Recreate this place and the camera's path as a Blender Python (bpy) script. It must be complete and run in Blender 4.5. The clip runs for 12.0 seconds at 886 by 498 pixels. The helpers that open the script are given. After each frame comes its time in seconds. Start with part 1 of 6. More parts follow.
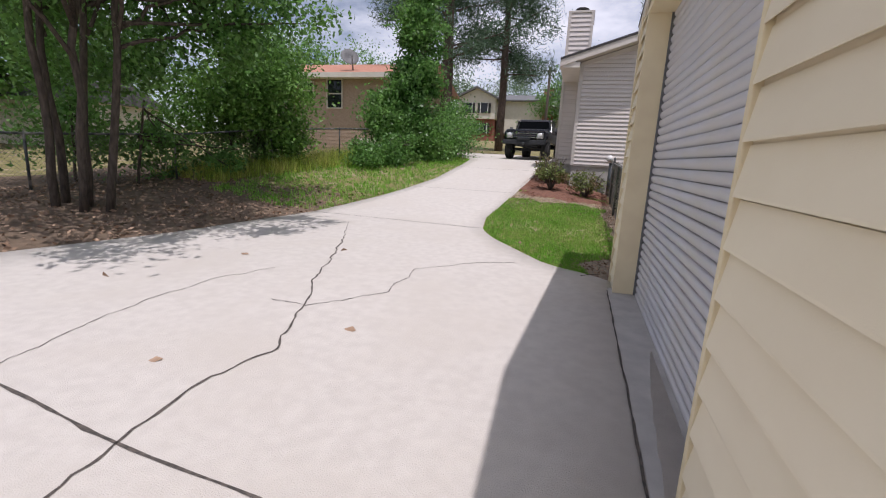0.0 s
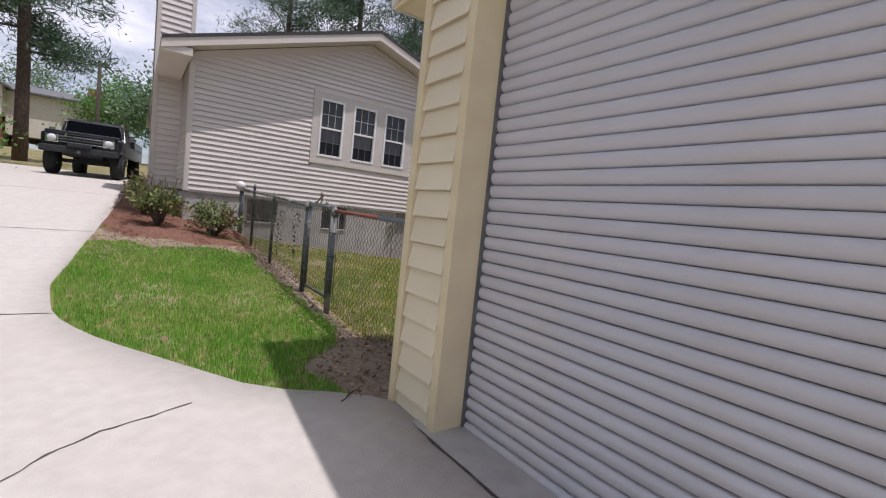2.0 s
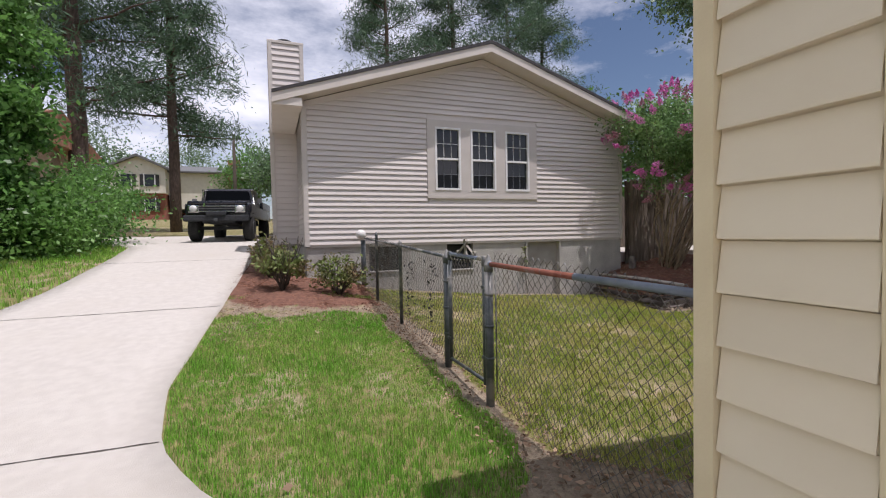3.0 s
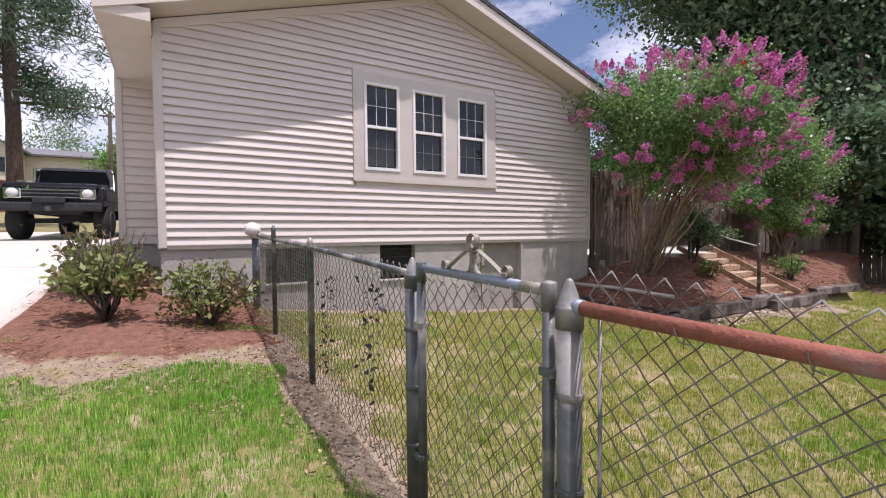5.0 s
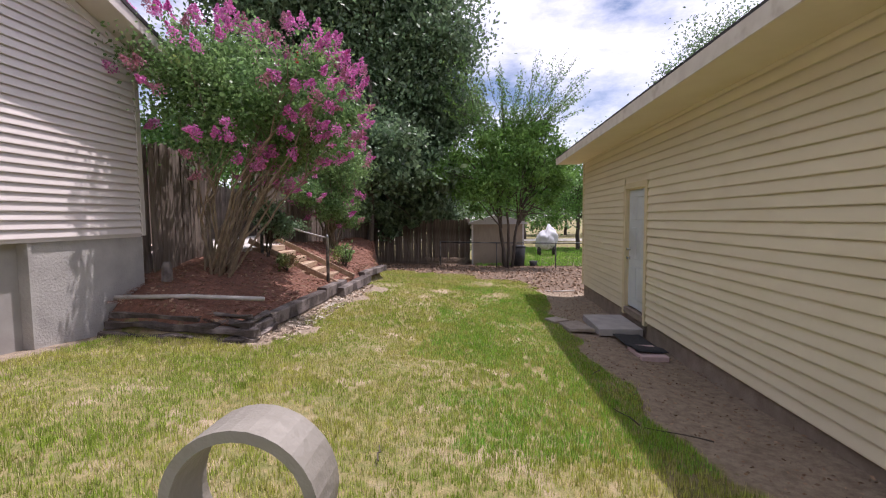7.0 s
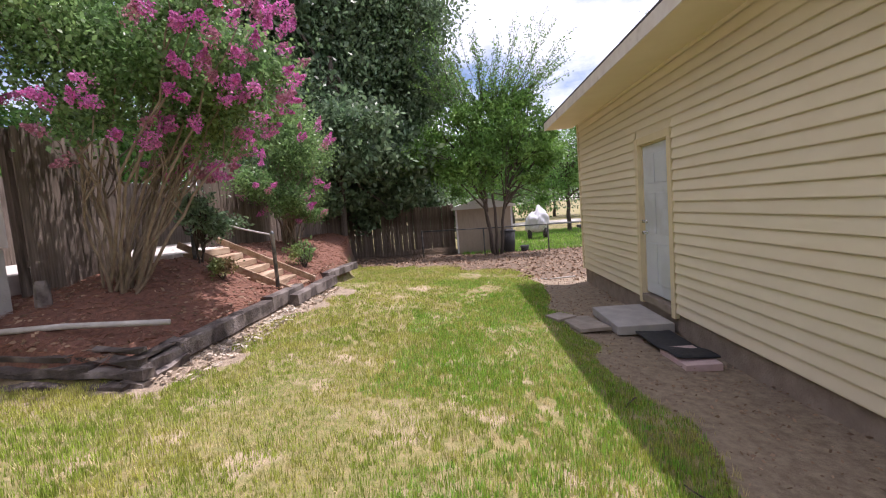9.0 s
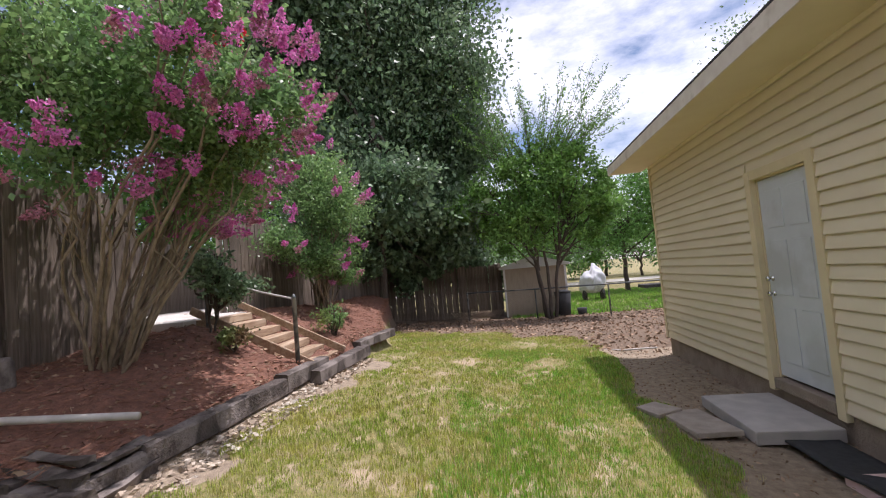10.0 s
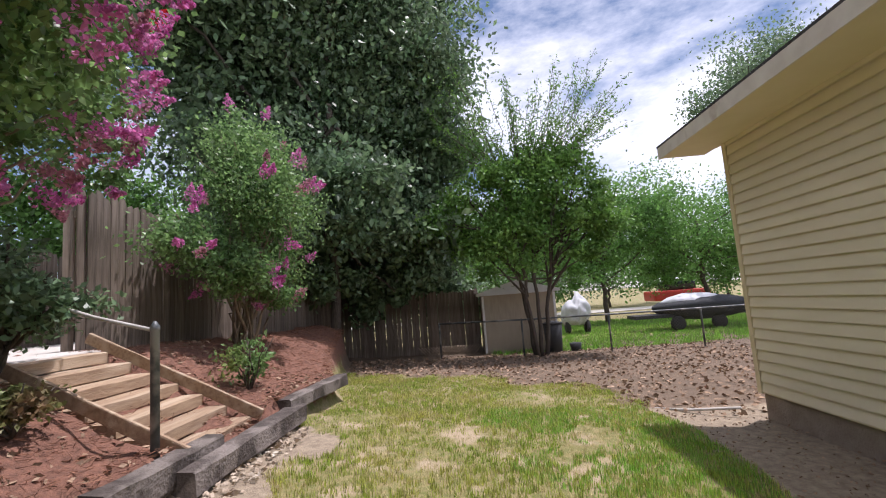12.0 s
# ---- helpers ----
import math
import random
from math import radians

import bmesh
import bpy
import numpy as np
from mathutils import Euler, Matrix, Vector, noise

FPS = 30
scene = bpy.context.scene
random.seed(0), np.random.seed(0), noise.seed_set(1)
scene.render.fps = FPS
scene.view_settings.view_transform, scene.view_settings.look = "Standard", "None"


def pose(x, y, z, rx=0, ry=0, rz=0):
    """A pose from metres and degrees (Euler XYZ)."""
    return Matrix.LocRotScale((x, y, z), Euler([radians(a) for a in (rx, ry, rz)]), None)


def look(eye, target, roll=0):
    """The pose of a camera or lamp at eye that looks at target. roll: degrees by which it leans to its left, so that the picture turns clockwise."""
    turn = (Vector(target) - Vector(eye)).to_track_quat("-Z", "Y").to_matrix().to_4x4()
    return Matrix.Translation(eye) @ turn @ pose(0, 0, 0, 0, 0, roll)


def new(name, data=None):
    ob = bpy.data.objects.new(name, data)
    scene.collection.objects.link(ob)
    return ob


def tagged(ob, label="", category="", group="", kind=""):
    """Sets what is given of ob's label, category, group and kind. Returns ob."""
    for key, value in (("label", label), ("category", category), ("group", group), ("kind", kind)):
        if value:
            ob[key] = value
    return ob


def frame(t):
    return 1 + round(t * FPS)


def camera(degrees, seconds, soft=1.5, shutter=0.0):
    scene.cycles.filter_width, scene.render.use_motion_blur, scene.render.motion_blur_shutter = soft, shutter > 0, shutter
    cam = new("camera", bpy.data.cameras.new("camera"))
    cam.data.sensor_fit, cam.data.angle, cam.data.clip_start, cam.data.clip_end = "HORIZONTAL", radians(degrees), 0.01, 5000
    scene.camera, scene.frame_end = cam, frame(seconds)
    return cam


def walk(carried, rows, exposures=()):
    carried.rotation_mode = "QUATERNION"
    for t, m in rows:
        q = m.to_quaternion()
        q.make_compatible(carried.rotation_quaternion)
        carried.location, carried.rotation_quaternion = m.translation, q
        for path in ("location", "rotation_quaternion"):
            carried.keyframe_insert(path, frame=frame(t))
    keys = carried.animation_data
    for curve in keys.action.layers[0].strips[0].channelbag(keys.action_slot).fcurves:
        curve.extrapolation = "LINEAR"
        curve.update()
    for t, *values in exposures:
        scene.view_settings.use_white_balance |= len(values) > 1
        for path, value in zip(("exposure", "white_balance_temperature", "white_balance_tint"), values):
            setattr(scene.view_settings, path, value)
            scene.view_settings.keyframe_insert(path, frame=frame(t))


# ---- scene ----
cam = camera(89.3, 12.0, 1.15)
PATH = [
    (0, (-0.254, -0.672, 1.647), (-0.8, 1.208, 1.241), 2.9),
    (0.5, (-0.655, -0.013, 1.649), (-0.587, 1.949, 1.266), 4.4),
    (1, (-1.017, 0.795, 1.598), (-0.234, 2.627, 1.418), 7.3),
    (1.5, (-1.223, 1.6, 1.573), (-0.084, 3.24, 1.459), 5.6),
    (2, (-1.361, 2.429, 1.567), (-0.223, 4.067, 1.426), 5.9),
    (2.5, (-1.299, 3.326, 1.67), (-0.455, 5.128, 1.47), 0.6),
    (3, (-1.14, 4.087, 1.773), (-0.431, 5.955, 1.707), -1.1),
    (3.5, (-0.923, 4.873, 1.846), (-0.108, 6.698, 1.906), -3.2),
    (3.7, (-0.814, 5.144, 1.829), (0.075, 6.934, 1.915), -3.6),
    (5.5, (-0.224, 7.118, 1.712), (0.958, 8.727, 1.579), 2.9),
    (5.8, (-0.091, 7.370, 1.745), (1.317, 8.783, 1.609), 2.6),
    (6, (0.019, 7.515, 1.741), (1.577, 8.762, 1.614), 0.8),
    (6.2, (0.138, 7.645, 1.753), (1.810, 8.736, 1.629), -2.0),
    (6.5, (0.312, 7.814, 1.782), (2.131, 8.634, 1.647), -2.8),
    (7, (0.43, 7.958, 1.80), (2.42, 8.108, 1.665), -0.5),
    (8.8, (1.99, 7.793, 1.628), (3.969, 7.841, 1.345), -4.0),
    (9, (2.197, 7.783, 1.625), (4.186, 7.891, 1.447), -4.5),
    (9.5, (2.867, 7.794, 1.605), (4.842, 8.105, 1.661), -4.3),
    (10, (3.547, 7.939, 1.582), (5.524, 8.221, 1.691), -5.1),
    (10.5, (4.151, 8.079, 1.546), (6.129, 8.304, 1.742), -5.3),
    (11, (4.898, 8.262, 1.513), (6.868, 8.49, 1.77), -6.0),
    (11.5, (5.633, 8.486, 1.479), (7.604, 8.69, 1.75), -4.3),
    (12, (6.433, 8.67, 1.465), (8.418, 8.759, 1.694), -4.3),
]
walk(cam, [(t, look(eye, target, roll)) for t, eye, target, roll in PATH], [(0.0, -0.46, 6350, 20), (1.5, -0.44, 6350, 20), (2.0, -0.38, 6350, 20), (3.5, -0.24, 6450, 19), (5.5, 0.22, 6450, 27), (7.0, 0.19, 6400, 27), (9.0, 0.48, 6450, 27), (9.5, 0.28, 6400, 23), (12.0, 0.17, 6350, 21)])

# ---- light ----
SUN_TO = Vector((0.19, -0.267, 1.0)).normalized()
world = bpy.data.worlds.new("sky")
scene.world = world
world.use_nodes = True
wn, wl = world.node_tree.nodes, world.node_tree.links
wn.clear()
w_out, w_bg, w_sky = wn.new("ShaderNodeOutputWorld"), wn.new("ShaderNodeBackground"), wn.new("ShaderNodeTexSky")
w_sky.sky_type, w_sky.sun_disc = "NISHITA", False
w_sky.sun_elevation = math.asin(SUN_TO.z)
w_sky.sun_rotation = math.atan2(SUN_TO.x, SUN_TO.y)
w_sky.dust_density, w_sky.ozone_density = 0.6, 2.5
w_co, w_map, w_noise, w_ramp, w_mix = (wn.new("ShaderNodeTexCoord"), wn.new("ShaderNodeMapping"), wn.new("ShaderNodeTexNoise"),
                                       wn.new("ShaderNodeValToRGB"), wn.new("ShaderNodeMixRGB"))
w_map.inputs["Scale"].default_value = (1.0, 1.0, 2.6)
w_noise.inputs["Scale"].default_value, w_noise.inputs["Detail"].default_value = 2.2, 9
w_noise.inputs["Roughness"].default_value = 0.62
w_ramp.color_ramp.elements[0].position, w_ramp.color_ramp.elements[1].position = 0.375, 0.65
w_mix.inputs["Color2"].default_value = (13.4, 13.8, 14.8, 1)
wl.new(w_co.outputs["Generated"], w_map.inputs["Vector"])
wl.new(w_map.outputs["Vector"], w_noise.inputs["Vector"])
wl.new(w_noise.outputs["Fac"], w_ramp.inputs["Fac"])
wl.new(w_ramp.outputs["Color"], w_mix.inputs["Fac"])
wl.new(w_sky.outputs["Color"], w_mix.inputs["Color1"])
wl.new(w_mix.outputs["Color"], w_bg.inputs["Color"])
wl.new(w_bg.outputs["Background"], w_out.inputs["Surface"])
w_bg.inputs["Strength"].default_value = 0.1
sun = new("sun", bpy.data.lights.new("sun", "SUN"))
sun.data.energy, sun.data.angle, sun.data.color = 4.6, radians(0.55), (1.0, 0.98, 0.96)
sun.matrix_basis = look(SUN_TO * 50, (0, 0, 0))


# ---- materials ----
def mat(name, c1, c2=None, rough=0.7, scale=8.0, detail=6, bump=0.0, bscale=60.0, metal=0.0, spread=(0.35, 0.65), c3=None, s3=1.2, rand=0.0,
        island=0.0, stretch=(1, 1, 1), spec=0.4, leafy=0.0, spread3=(0.5, 0.62)):
    """Two noise-mixed colours, a third in larger blotches, fine relief, and a shift of value from piece to piece."""
    m = bpy.data.materials.new(name)
    m.use_nodes = True
    n, l = m.node_tree.nodes, m.node_tree.links
    b = n["Principled BSDF"]
    co, mp = n.new("ShaderNodeTexCoord"), n.new("ShaderNodeMapping")
    mp.inputs["Scale"].default_value = stretch
    l.new(co.outputs["Object"], mp.inputs["Vector"])

    def blot(sc, span, det):
        t, r = n.new("ShaderNodeTexNoise"), n.new("ShaderNodeValToRGB")
        t.inputs["Scale"].default_value, t.inputs["Detail"].default_value = sc, det
        r.color_ramp.elements[0].position, r.color_ramp.elements[1].position = span
        l.new(mp.outputs["Vector"], t.inputs["Vector"])
        l.new(t.outputs["Fac"], r.inputs["Fac"])
        return r.outputs["Color"]

    def mixed(f, a, c):
        x = n.new("ShaderNodeMixRGB")
        l.new(f, x.inputs["Fac"])
        for sock, v in (("Color1", a), ("Color2", c)):
            if isinstance(v, tuple):
                x.inputs[sock].default_value = (*v, 1)
            else:
                l.new(v, x.inputs[sock])
        return x.outputs["Color"]

    col = mixed(blot(scale, spread, detail), c1, c2 or tuple(v * 0.85 for v in c1))
    if c3:
        col = mixed(blot(s3, spread3, 5), col, c3)
    if rand or island:
        src = n.new("ShaderNodeObjectInfo").outputs["Random"] if rand else n.new("ShaderNodeNewGeometry").outputs["Random Per Island"]
        amount = rand or island
        mr, hsv = n.new("ShaderNodeMapRange"), n.new("ShaderNodeHueSaturation")
        mr.inputs["To Min"].default_value, mr.inputs["To Max"].default_value = 1 - amount, 1 + amount
        l.new(src, mr.inputs["Value"])
        l.new(mr.outputs["Result"], hsv.inputs["Value"])
        l.new(col, hsv.inputs["Color"])
        col = hsv.outputs["Color"]
    l.new(col, b.inputs["Base Color"])
    b.inputs["Roughness"].default_value, b.inputs["Metallic"].default_value = rough, metal
    b.inputs["Specular IOR Level"].default_value = spec
    if bump:
        t, bp = n.new("ShaderNodeTexNoise"), n.new("ShaderNodeBump")
        t.inputs["Scale"].default_value, t.inputs["Detail"].default_value = bscale, 5
        bp.inputs["Strength"].default_value, bp.inputs["Distance"].default_value = bump, 0.02
        l.new(mp.outputs["Vector"], t.inputs["Vector"])
        l.new(t.outputs["Fac"], bp.inputs["Height"])
        l.new(bp.outputs["Normal"], b.inputs["Normal"])
    if leafy:
        tr, mx = n.new("ShaderNodeBsdfTranslucent"), n.new("ShaderNodeMixShader")
        mx.inputs["Fac"].default_value = leafy
        l.new(col, tr.inputs["Color"])
        l.new(b.outputs["BSDF"], mx.inputs[1])
        l.new(tr.outputs["BSDF"], mx.inputs[2])
        l.new(mx.outputs["Shader"], n["Material Output"].inputs["Surface"])
    return m


M = {}
M["concrete"] = mat("concrete", (0.60, 0.56, 0.505), (0.545, 0.505, 0.455), 0.85, 9.0, 14, 0.5, 150, c3=(0.55, 0.505, 0.445), s3=0.9, spread3=(0.48, 0.75))
M["apron"] = mat("apron", (0.46, 0.44, 0.41), (0.38, 0.36, 0.34), 0.85, 5.0, 9, 0.25, 80)
M["crack"] = mat("crack", (0.05, 0.045, 0.04), (0.12, 0.1, 0.085), 0.95, 30)
M["lawn"] = mat("lawn", (0.24, 0.235, 0.075), (0.36, 0.30, 0.15), 0.95, 3.2, 9, 0.6, 40, c3=(0.42, 0.33, 0.22), s3=1.1, spread3=(0.55, 0.68))
M["blade"] = mat("blade", (0.30, 0.42, 0.06), (0.47, 0.48, 0.12), 0.55, 1.1, 6, island=0.55, leafy=0.35, spread=(0.42, 0.62))
M["greenblade"] = mat("greenblade", (0.19, 0.45, 0.05), (0.30, 0.50, 0.09), 0.55, 1.3, 6, island=0.55, leafy=0.35)
M["straw_blade"] = mat("straw_blade", (0.60, 0.50, 0.25), (0.48, 0.43, 0.19), 0.7, 1.2, 6, island=0.25, leafy=0.2)
M["dirt"] = mat("dirt", (0.30, 0.215, 0.15), (0.20, 0.145, 0.10), 0.95, 5, 10, 0.8, 45, c3=(0.40, 0.31, 0.23), s3=1.4)
M["sand"] = mat("sand", (0.52, 0.43, 0.33), (0.38, 0.29, 0.21), 0.95, 6, 9, 0.7, 50, c3=(0.6, 0.54, 0.45), s3=3)
M["shade_dirt"] = mat("shade_dirt", (0.20, 0.155, 0.105), (0.13, 0.11, 0.06), 0.95, 4, 10, 0.9, 40, c3=(0.12, 0.15, 0.05), s3=0.9)
M["straw"] = mat("straw", (0.33, 0.135, 0.07), (0.22, 0.085, 0.045), 0.95, 9, 12, 1.0, 70, c3=(0.42, 0.21, 0.12), s3=2.2)
M["needle_straw"] = mat("needle_straw", (0.32, 0.155, 0.095), (0.19, 0.09, 0.058), 0.9, 20, 3, island=0.35)
M["litter"] = mat("litter", (0.36, 0.25, 0.17), (0.26, 0.17, 0.11), 0.9, 9, 3, island=0.4)
M["house_siding"] = mat("house_siding", (0.68, 0.62, 0.575), (0.64, 0.58, 0.535), 0.5, 2.0, 5, 0.05, 120, rand=0.03, stretch=(0.4, 1, 3))
M["house_trim"] = mat("house_trim", (0.60, 0.55, 0.50), (0.56, 0.51, 0.46), 0.5, 3, 4)
M["soffit"] = mat("soffit", (0.66, 0.60, 0.54), (0.62, 0.56, 0.50), 0.6, 3, 4)
M["white_trim"] = mat("white_trim", (0.82, 0.81, 0.79), (0.77, 0.76, 0.74), 0.45, 6, 4)
M["yellow_siding"] = mat("yellow_siding", (0.79, 0.705, 0.53), (0.755, 0.665, 0.49), 0.5, 2.0, 6, 0.05, 120, rand=0.03, stretch=(1, 1, 2))
M["yellow_trim"] = mat("yellow_trim", (0.74, 0.64, 0.42), (0.69, 0.585, 0.38), 0.55, 4, 5, 0.05, 80)
M["yellow_soffit"] = mat("yellow_soffit", (0.78, 0.69, 0.50), (0.74, 0.65, 0.46), 0.6, 3, 5)
M["fascia"] = mat("fascia", (0.76, 0.71, 0.62), (0.66, 0.60, 0.52), 0.55, 5, 6, c3=(0.55, 0.48, 0.4), s3=3, spread3=(0.62, 0.72))
M["shutter"] = mat("shutter", (0.57, 0.565, 0.60), (0.51, 0.505, 0.54), 0.42, 2.5, 6, 0.04, 90, metal=0.0, rand=0.04, stretch=(1, 0.3, 1), c3=(0.56, 0.53, 0.5), s3=2)
M["shingle"] = mat("shingle", (0.045, 0.043, 0.045), (0.075, 0.07, 0.07), 0.9, 14, 8, 0.7, 60)
M["red_shingle"] = mat("red_shingle", (0.50, 0.25, 0.17), (0.40, 0.19, 0.13), 0.9, 6, 8, 0.5, 40)
M["block"] = mat("block", (0.46, 0.44, 0.40), (0.37, 0.35, 0.32), 0.9, 3.0, 9, 0.5, 30, c3=(0.30, 0.285, 0.26), s3=1.2, spread3=(0.55, 0.75))
M["block_door"] = mat("block_door", (0.36, 0.34, 0.31), (0.31, 0.29, 0.265), 0.7, 4, 6, 0.1, 40)
M["found"] = mat("found", (0.32, 0.26, 0.21), (0.24, 0.19, 0.15), 0.9, 5, 9, 0.6, 40)
M["dark"] = mat("dark", (0.018, 0.018, 0.02), (0.03, 0.03, 0.03), 0.6, 10)
M["door_white"] = mat("door_white", (0.62, 0.66, 0.70), (0.57, 0.61, 0.65), 0.4, 4, 5, c3=(0.52, 0.55, 0.57), s3=2)
M["steel"] = mat("steel", (0.115, 0.125, 0.13), (0.075, 0.085, 0.085), 0.5, 14, 6, 0.1, 70, metal=0.3, c3=(0.30, 0.29, 0.27), s3=4)
M["rail_blue"] = mat("rail_blue", (0.24, 0.28, 0.34), (0.19, 0.22, 0.27), 0.5, 10, 6, 0.1, 70, metal=0.35, c3=(0.42, 0.36, 0.27), s3=2.5, spread3=(0.6, 0.7))
M["rust"] = mat("rust", (0.30, 0.11, 0.075), (0.22, 0.075, 0.05), 0.85, 16, 7, 0.3, 90, c3=(0.30, 0.26, 0.24), s3=2.5, spread3=(0.62, 0.7))
M["wire"] = mat("wire", (0.24, 0.24, 0.23), (0.13, 0.105, 0.08), 0.55, 5, 5, metal=0.3)
M["scroll"] = mat("scroll", (0.31, 0.29, 0.24), (0.24, 0.22, 0.18), 0.55, 14, 6, 0.15, 80, metal=0.2)
M["gold"] = mat("gold", (0.75, 0.73, 0.70), (0.65, 0.63, 0.6), 0.4, 6)
M["old_wood"] = mat("old_wood", (0.22, 0.175, 0.14), (0.12, 0.095, 0.072), 0.9, 10, 8, 0.5, 40, rand=0.25, stretch=(3, 3, 0.35), c3=(0.36, 0.30, 0.25), s3=1.5)
M["tie"] = mat("tie", (0.105, 0.085, 0.075), (0.055, 0.045, 0.038), 0.95, 7, 9, 0.9, 35, rand=0.2, c3=(0.20, 0.17, 0.15), s3=3)
M["step_wood"] = mat("step_wood", (0.42, 0.30, 0.195), (0.30, 0.20, 0.13), 0.9, 8, 9, 0.6, 40, rand=0.12, stretch=(0.5, 4, 4), c3=(0.48, 0.37, 0.26), s3=1.5)
M["tan_fence"] = mat("tan_fence", (0.50, 0.39, 0.28), (0.42, 0.32, 0.23), 0.9, 5, 7, 0.3, 40, rand=0.15, stretch=(2, 2, 0.5))
M["brick"] = mat("brick", (0.40, 0.29, 0.21), (0.50, 0.38, 0.28), 0.9, 14, 5, 0.4, 40)
M["red_brick"] = mat("red_brick", (0.42, 0.17, 0.12), (0.32, 0.12, 0.09), 0.9, 12, 5, 0.4, 40, rand=0.2)
M["mortar"] = mat("mortar", (0.42, 0.36, 0.31), None, 0.95, 12)
M["cream"] = mat("cream", (0.68, 0.64, 0.55), (0.63, 0.59, 0.5), 0.7, 3)
M["shed"] = mat("shed", (0.46, 0.385, 0.29), (0.40, 0.33, 0.25), 0.8, 4, 6, stretch=(3, 3, 0.6))
M["shed_roof"] = mat("shed_roof", (0.75, 0.76, 0.76), (0.68, 0.69, 0.70), 0.4, 5, metal=0.1)
M["bark"] = mat("bark", (0.11, 0.088, 0.068), (0.06, 0.047, 0.037), 0.95, 12, 8, 0.9, 30, stretch=(2, 2, 0.5))
M["pine_bark"] = mat("pine_bark", (0.15, 0.105, 0.08), (0.075, 0.055, 0.045), 0.95, 8, 8, 0.9, 20, stretch=(2, 2, 0.6))
M["myrtle_bark"] = mat("myrtle_bark", (0.31, 0.245, 0.17), (0.19, 0.14, 0.095), 0.75, 8, 7, 0.3, 40, stretch=(2, 2, 0.6))
M["leaf"] = mat("leaf", (0.17, 0.33, 0.08), (0.11, 0.25, 0.06), 0.42, 0.8, 4, island=0.45, leafy=0.5, spec=0.5)
M["leaf_dark"] = mat("leaf_dark", (0.19, 0.275, 0.145), (0.115, 0.20, 0.10), 0.45, 0.7, 4, island=0.5, leafy=0.4, spec=0.6)
M["leaf_light"] = mat("leaf_light", (0.18, 0.33, 0.07), (0.11, 0.24, 0.05), 0.5, 0.9, 4, island=0.4, leafy=0.38)
M["leaf_myrtle"] = mat("leaf_myrtle", (0.22, 0.35, 0.125), (0.145, 0.27, 0.095), 0.36, 1.5, 4, island=0.45, leafy=0.5, c3=(0.20, 0.21, 0.05), s3=0.9, spread3=(0.6, 0.75))
M["leaf_pine"] = mat("leaf_pine", (0.10, 0.17, 0.095), (0.065, 0.12, 0.065), 0.4, 0.6, 4, island=0.5, leafy=0.3)
M["leaf_shrub"] = mat("leaf_shrub", (0.16, 0.21, 0.06), (0.22, 0.14, 0.075), 0.55, 2.5, 4, island=0.4, leafy=0.25, spread=(0.45, 0.65))
M["bloom"] = mat("bloom", (0.62, 0.13, 0.42), (0.74, 0.28, 0.55), 0.6, 3, 4, island=0.3, leafy=0.35)
M["bloom_red"] = mat("bloom_red", (0.75, 0.035, 0.045), (0.65, 0.06, 0.08), 0.6, 3, 4, island=0.2, leafy=0.3)
M["bloom_faded"] = mat("bloom_faded", (0.55, 0.24, 0.34), (0.44, 0.20, 0.24), 0.7, 3, 4, island=0.3, leafy=0.3)
M["truck_paint"] = mat("truck_paint", (0.012, 0.013, 0.018), (0.02, 0.02, 0.026), 0.22, 5, spec=0.6)
M["rubber"] = mat("rubber", (0.022, 0.022, 0.022), (0.035, 0.034, 0.032), 0.85, 20, 4, 0.4, 40)
M["chrome"] = mat("chrome", (0.7, 0.7, 0.7), (0.6, 0.6, 0.6), 0.15, 6, metal=1.0)
M["lens"] = mat("lens", (0.75, 0.75, 0.72), None, 0.15, 6, spec=0.8)
M["mat_black"] = mat("mat_black", (0.028, 0.03, 0.034), (0.045, 0.047, 0.05), 0.85, 18, 6, 0.5, 80)
M["foam"] = mat("foam", (0.62, 0.47, 0.46), (0.55, 0.42, 0.4), 0.8, 10)
M["pvc"] = mat("pvc", (0.55, 0.52, 0.48), (0.42, 0.39, 0.35), 0.55, 8, 6)
M["stone"] = mat("stone", (0.38, 0.33, 0.28), (0.29, 0.25, 0.21), 0.9, 6, 8, 0.6, 40, rand=0.2)
M["tarp"] = mat("tarp", (0.55, 0.56, 0.58), (0.44, 0.45, 0.47), 0.6, 3, 5, 0.3, 8)
M["red_paint"] = mat("red_paint", (0.50, 0.05, 0.04), None, 0.4, 6)
M["road"] = mat("road", (0.30, 0.28, 0.26), (0.24, 0.23, 0.21), 0.9, 4, 8, 0.3, 60)
M["gaslet"] = mat("gaslet", (0.16, 0.16, 0.16), (0.11, 0.11, 0.11), 0.6, 12)
glass = bpy.data.materials.new("glass")
glass.use_nodes = True
gb = glass.node_tree.nodes["Principled BSDF"]
gb.inputs["Base Color"].default_value = (0.012, 0.014, 0.016, 1)
gb.inputs["Roughness"].default_value, gb.inputs["Specular IOR Level"].default_value = 0.03, 0.5
M["glass"] = glass
# white muntins coloured grey for the dimming of a screen not built
M["muntin_dimmed"] = mat("muntin_dimmed", (0.20, 0.21, 0.22), (0.15, 0.16, 0.17), 0.5, 6, 4)


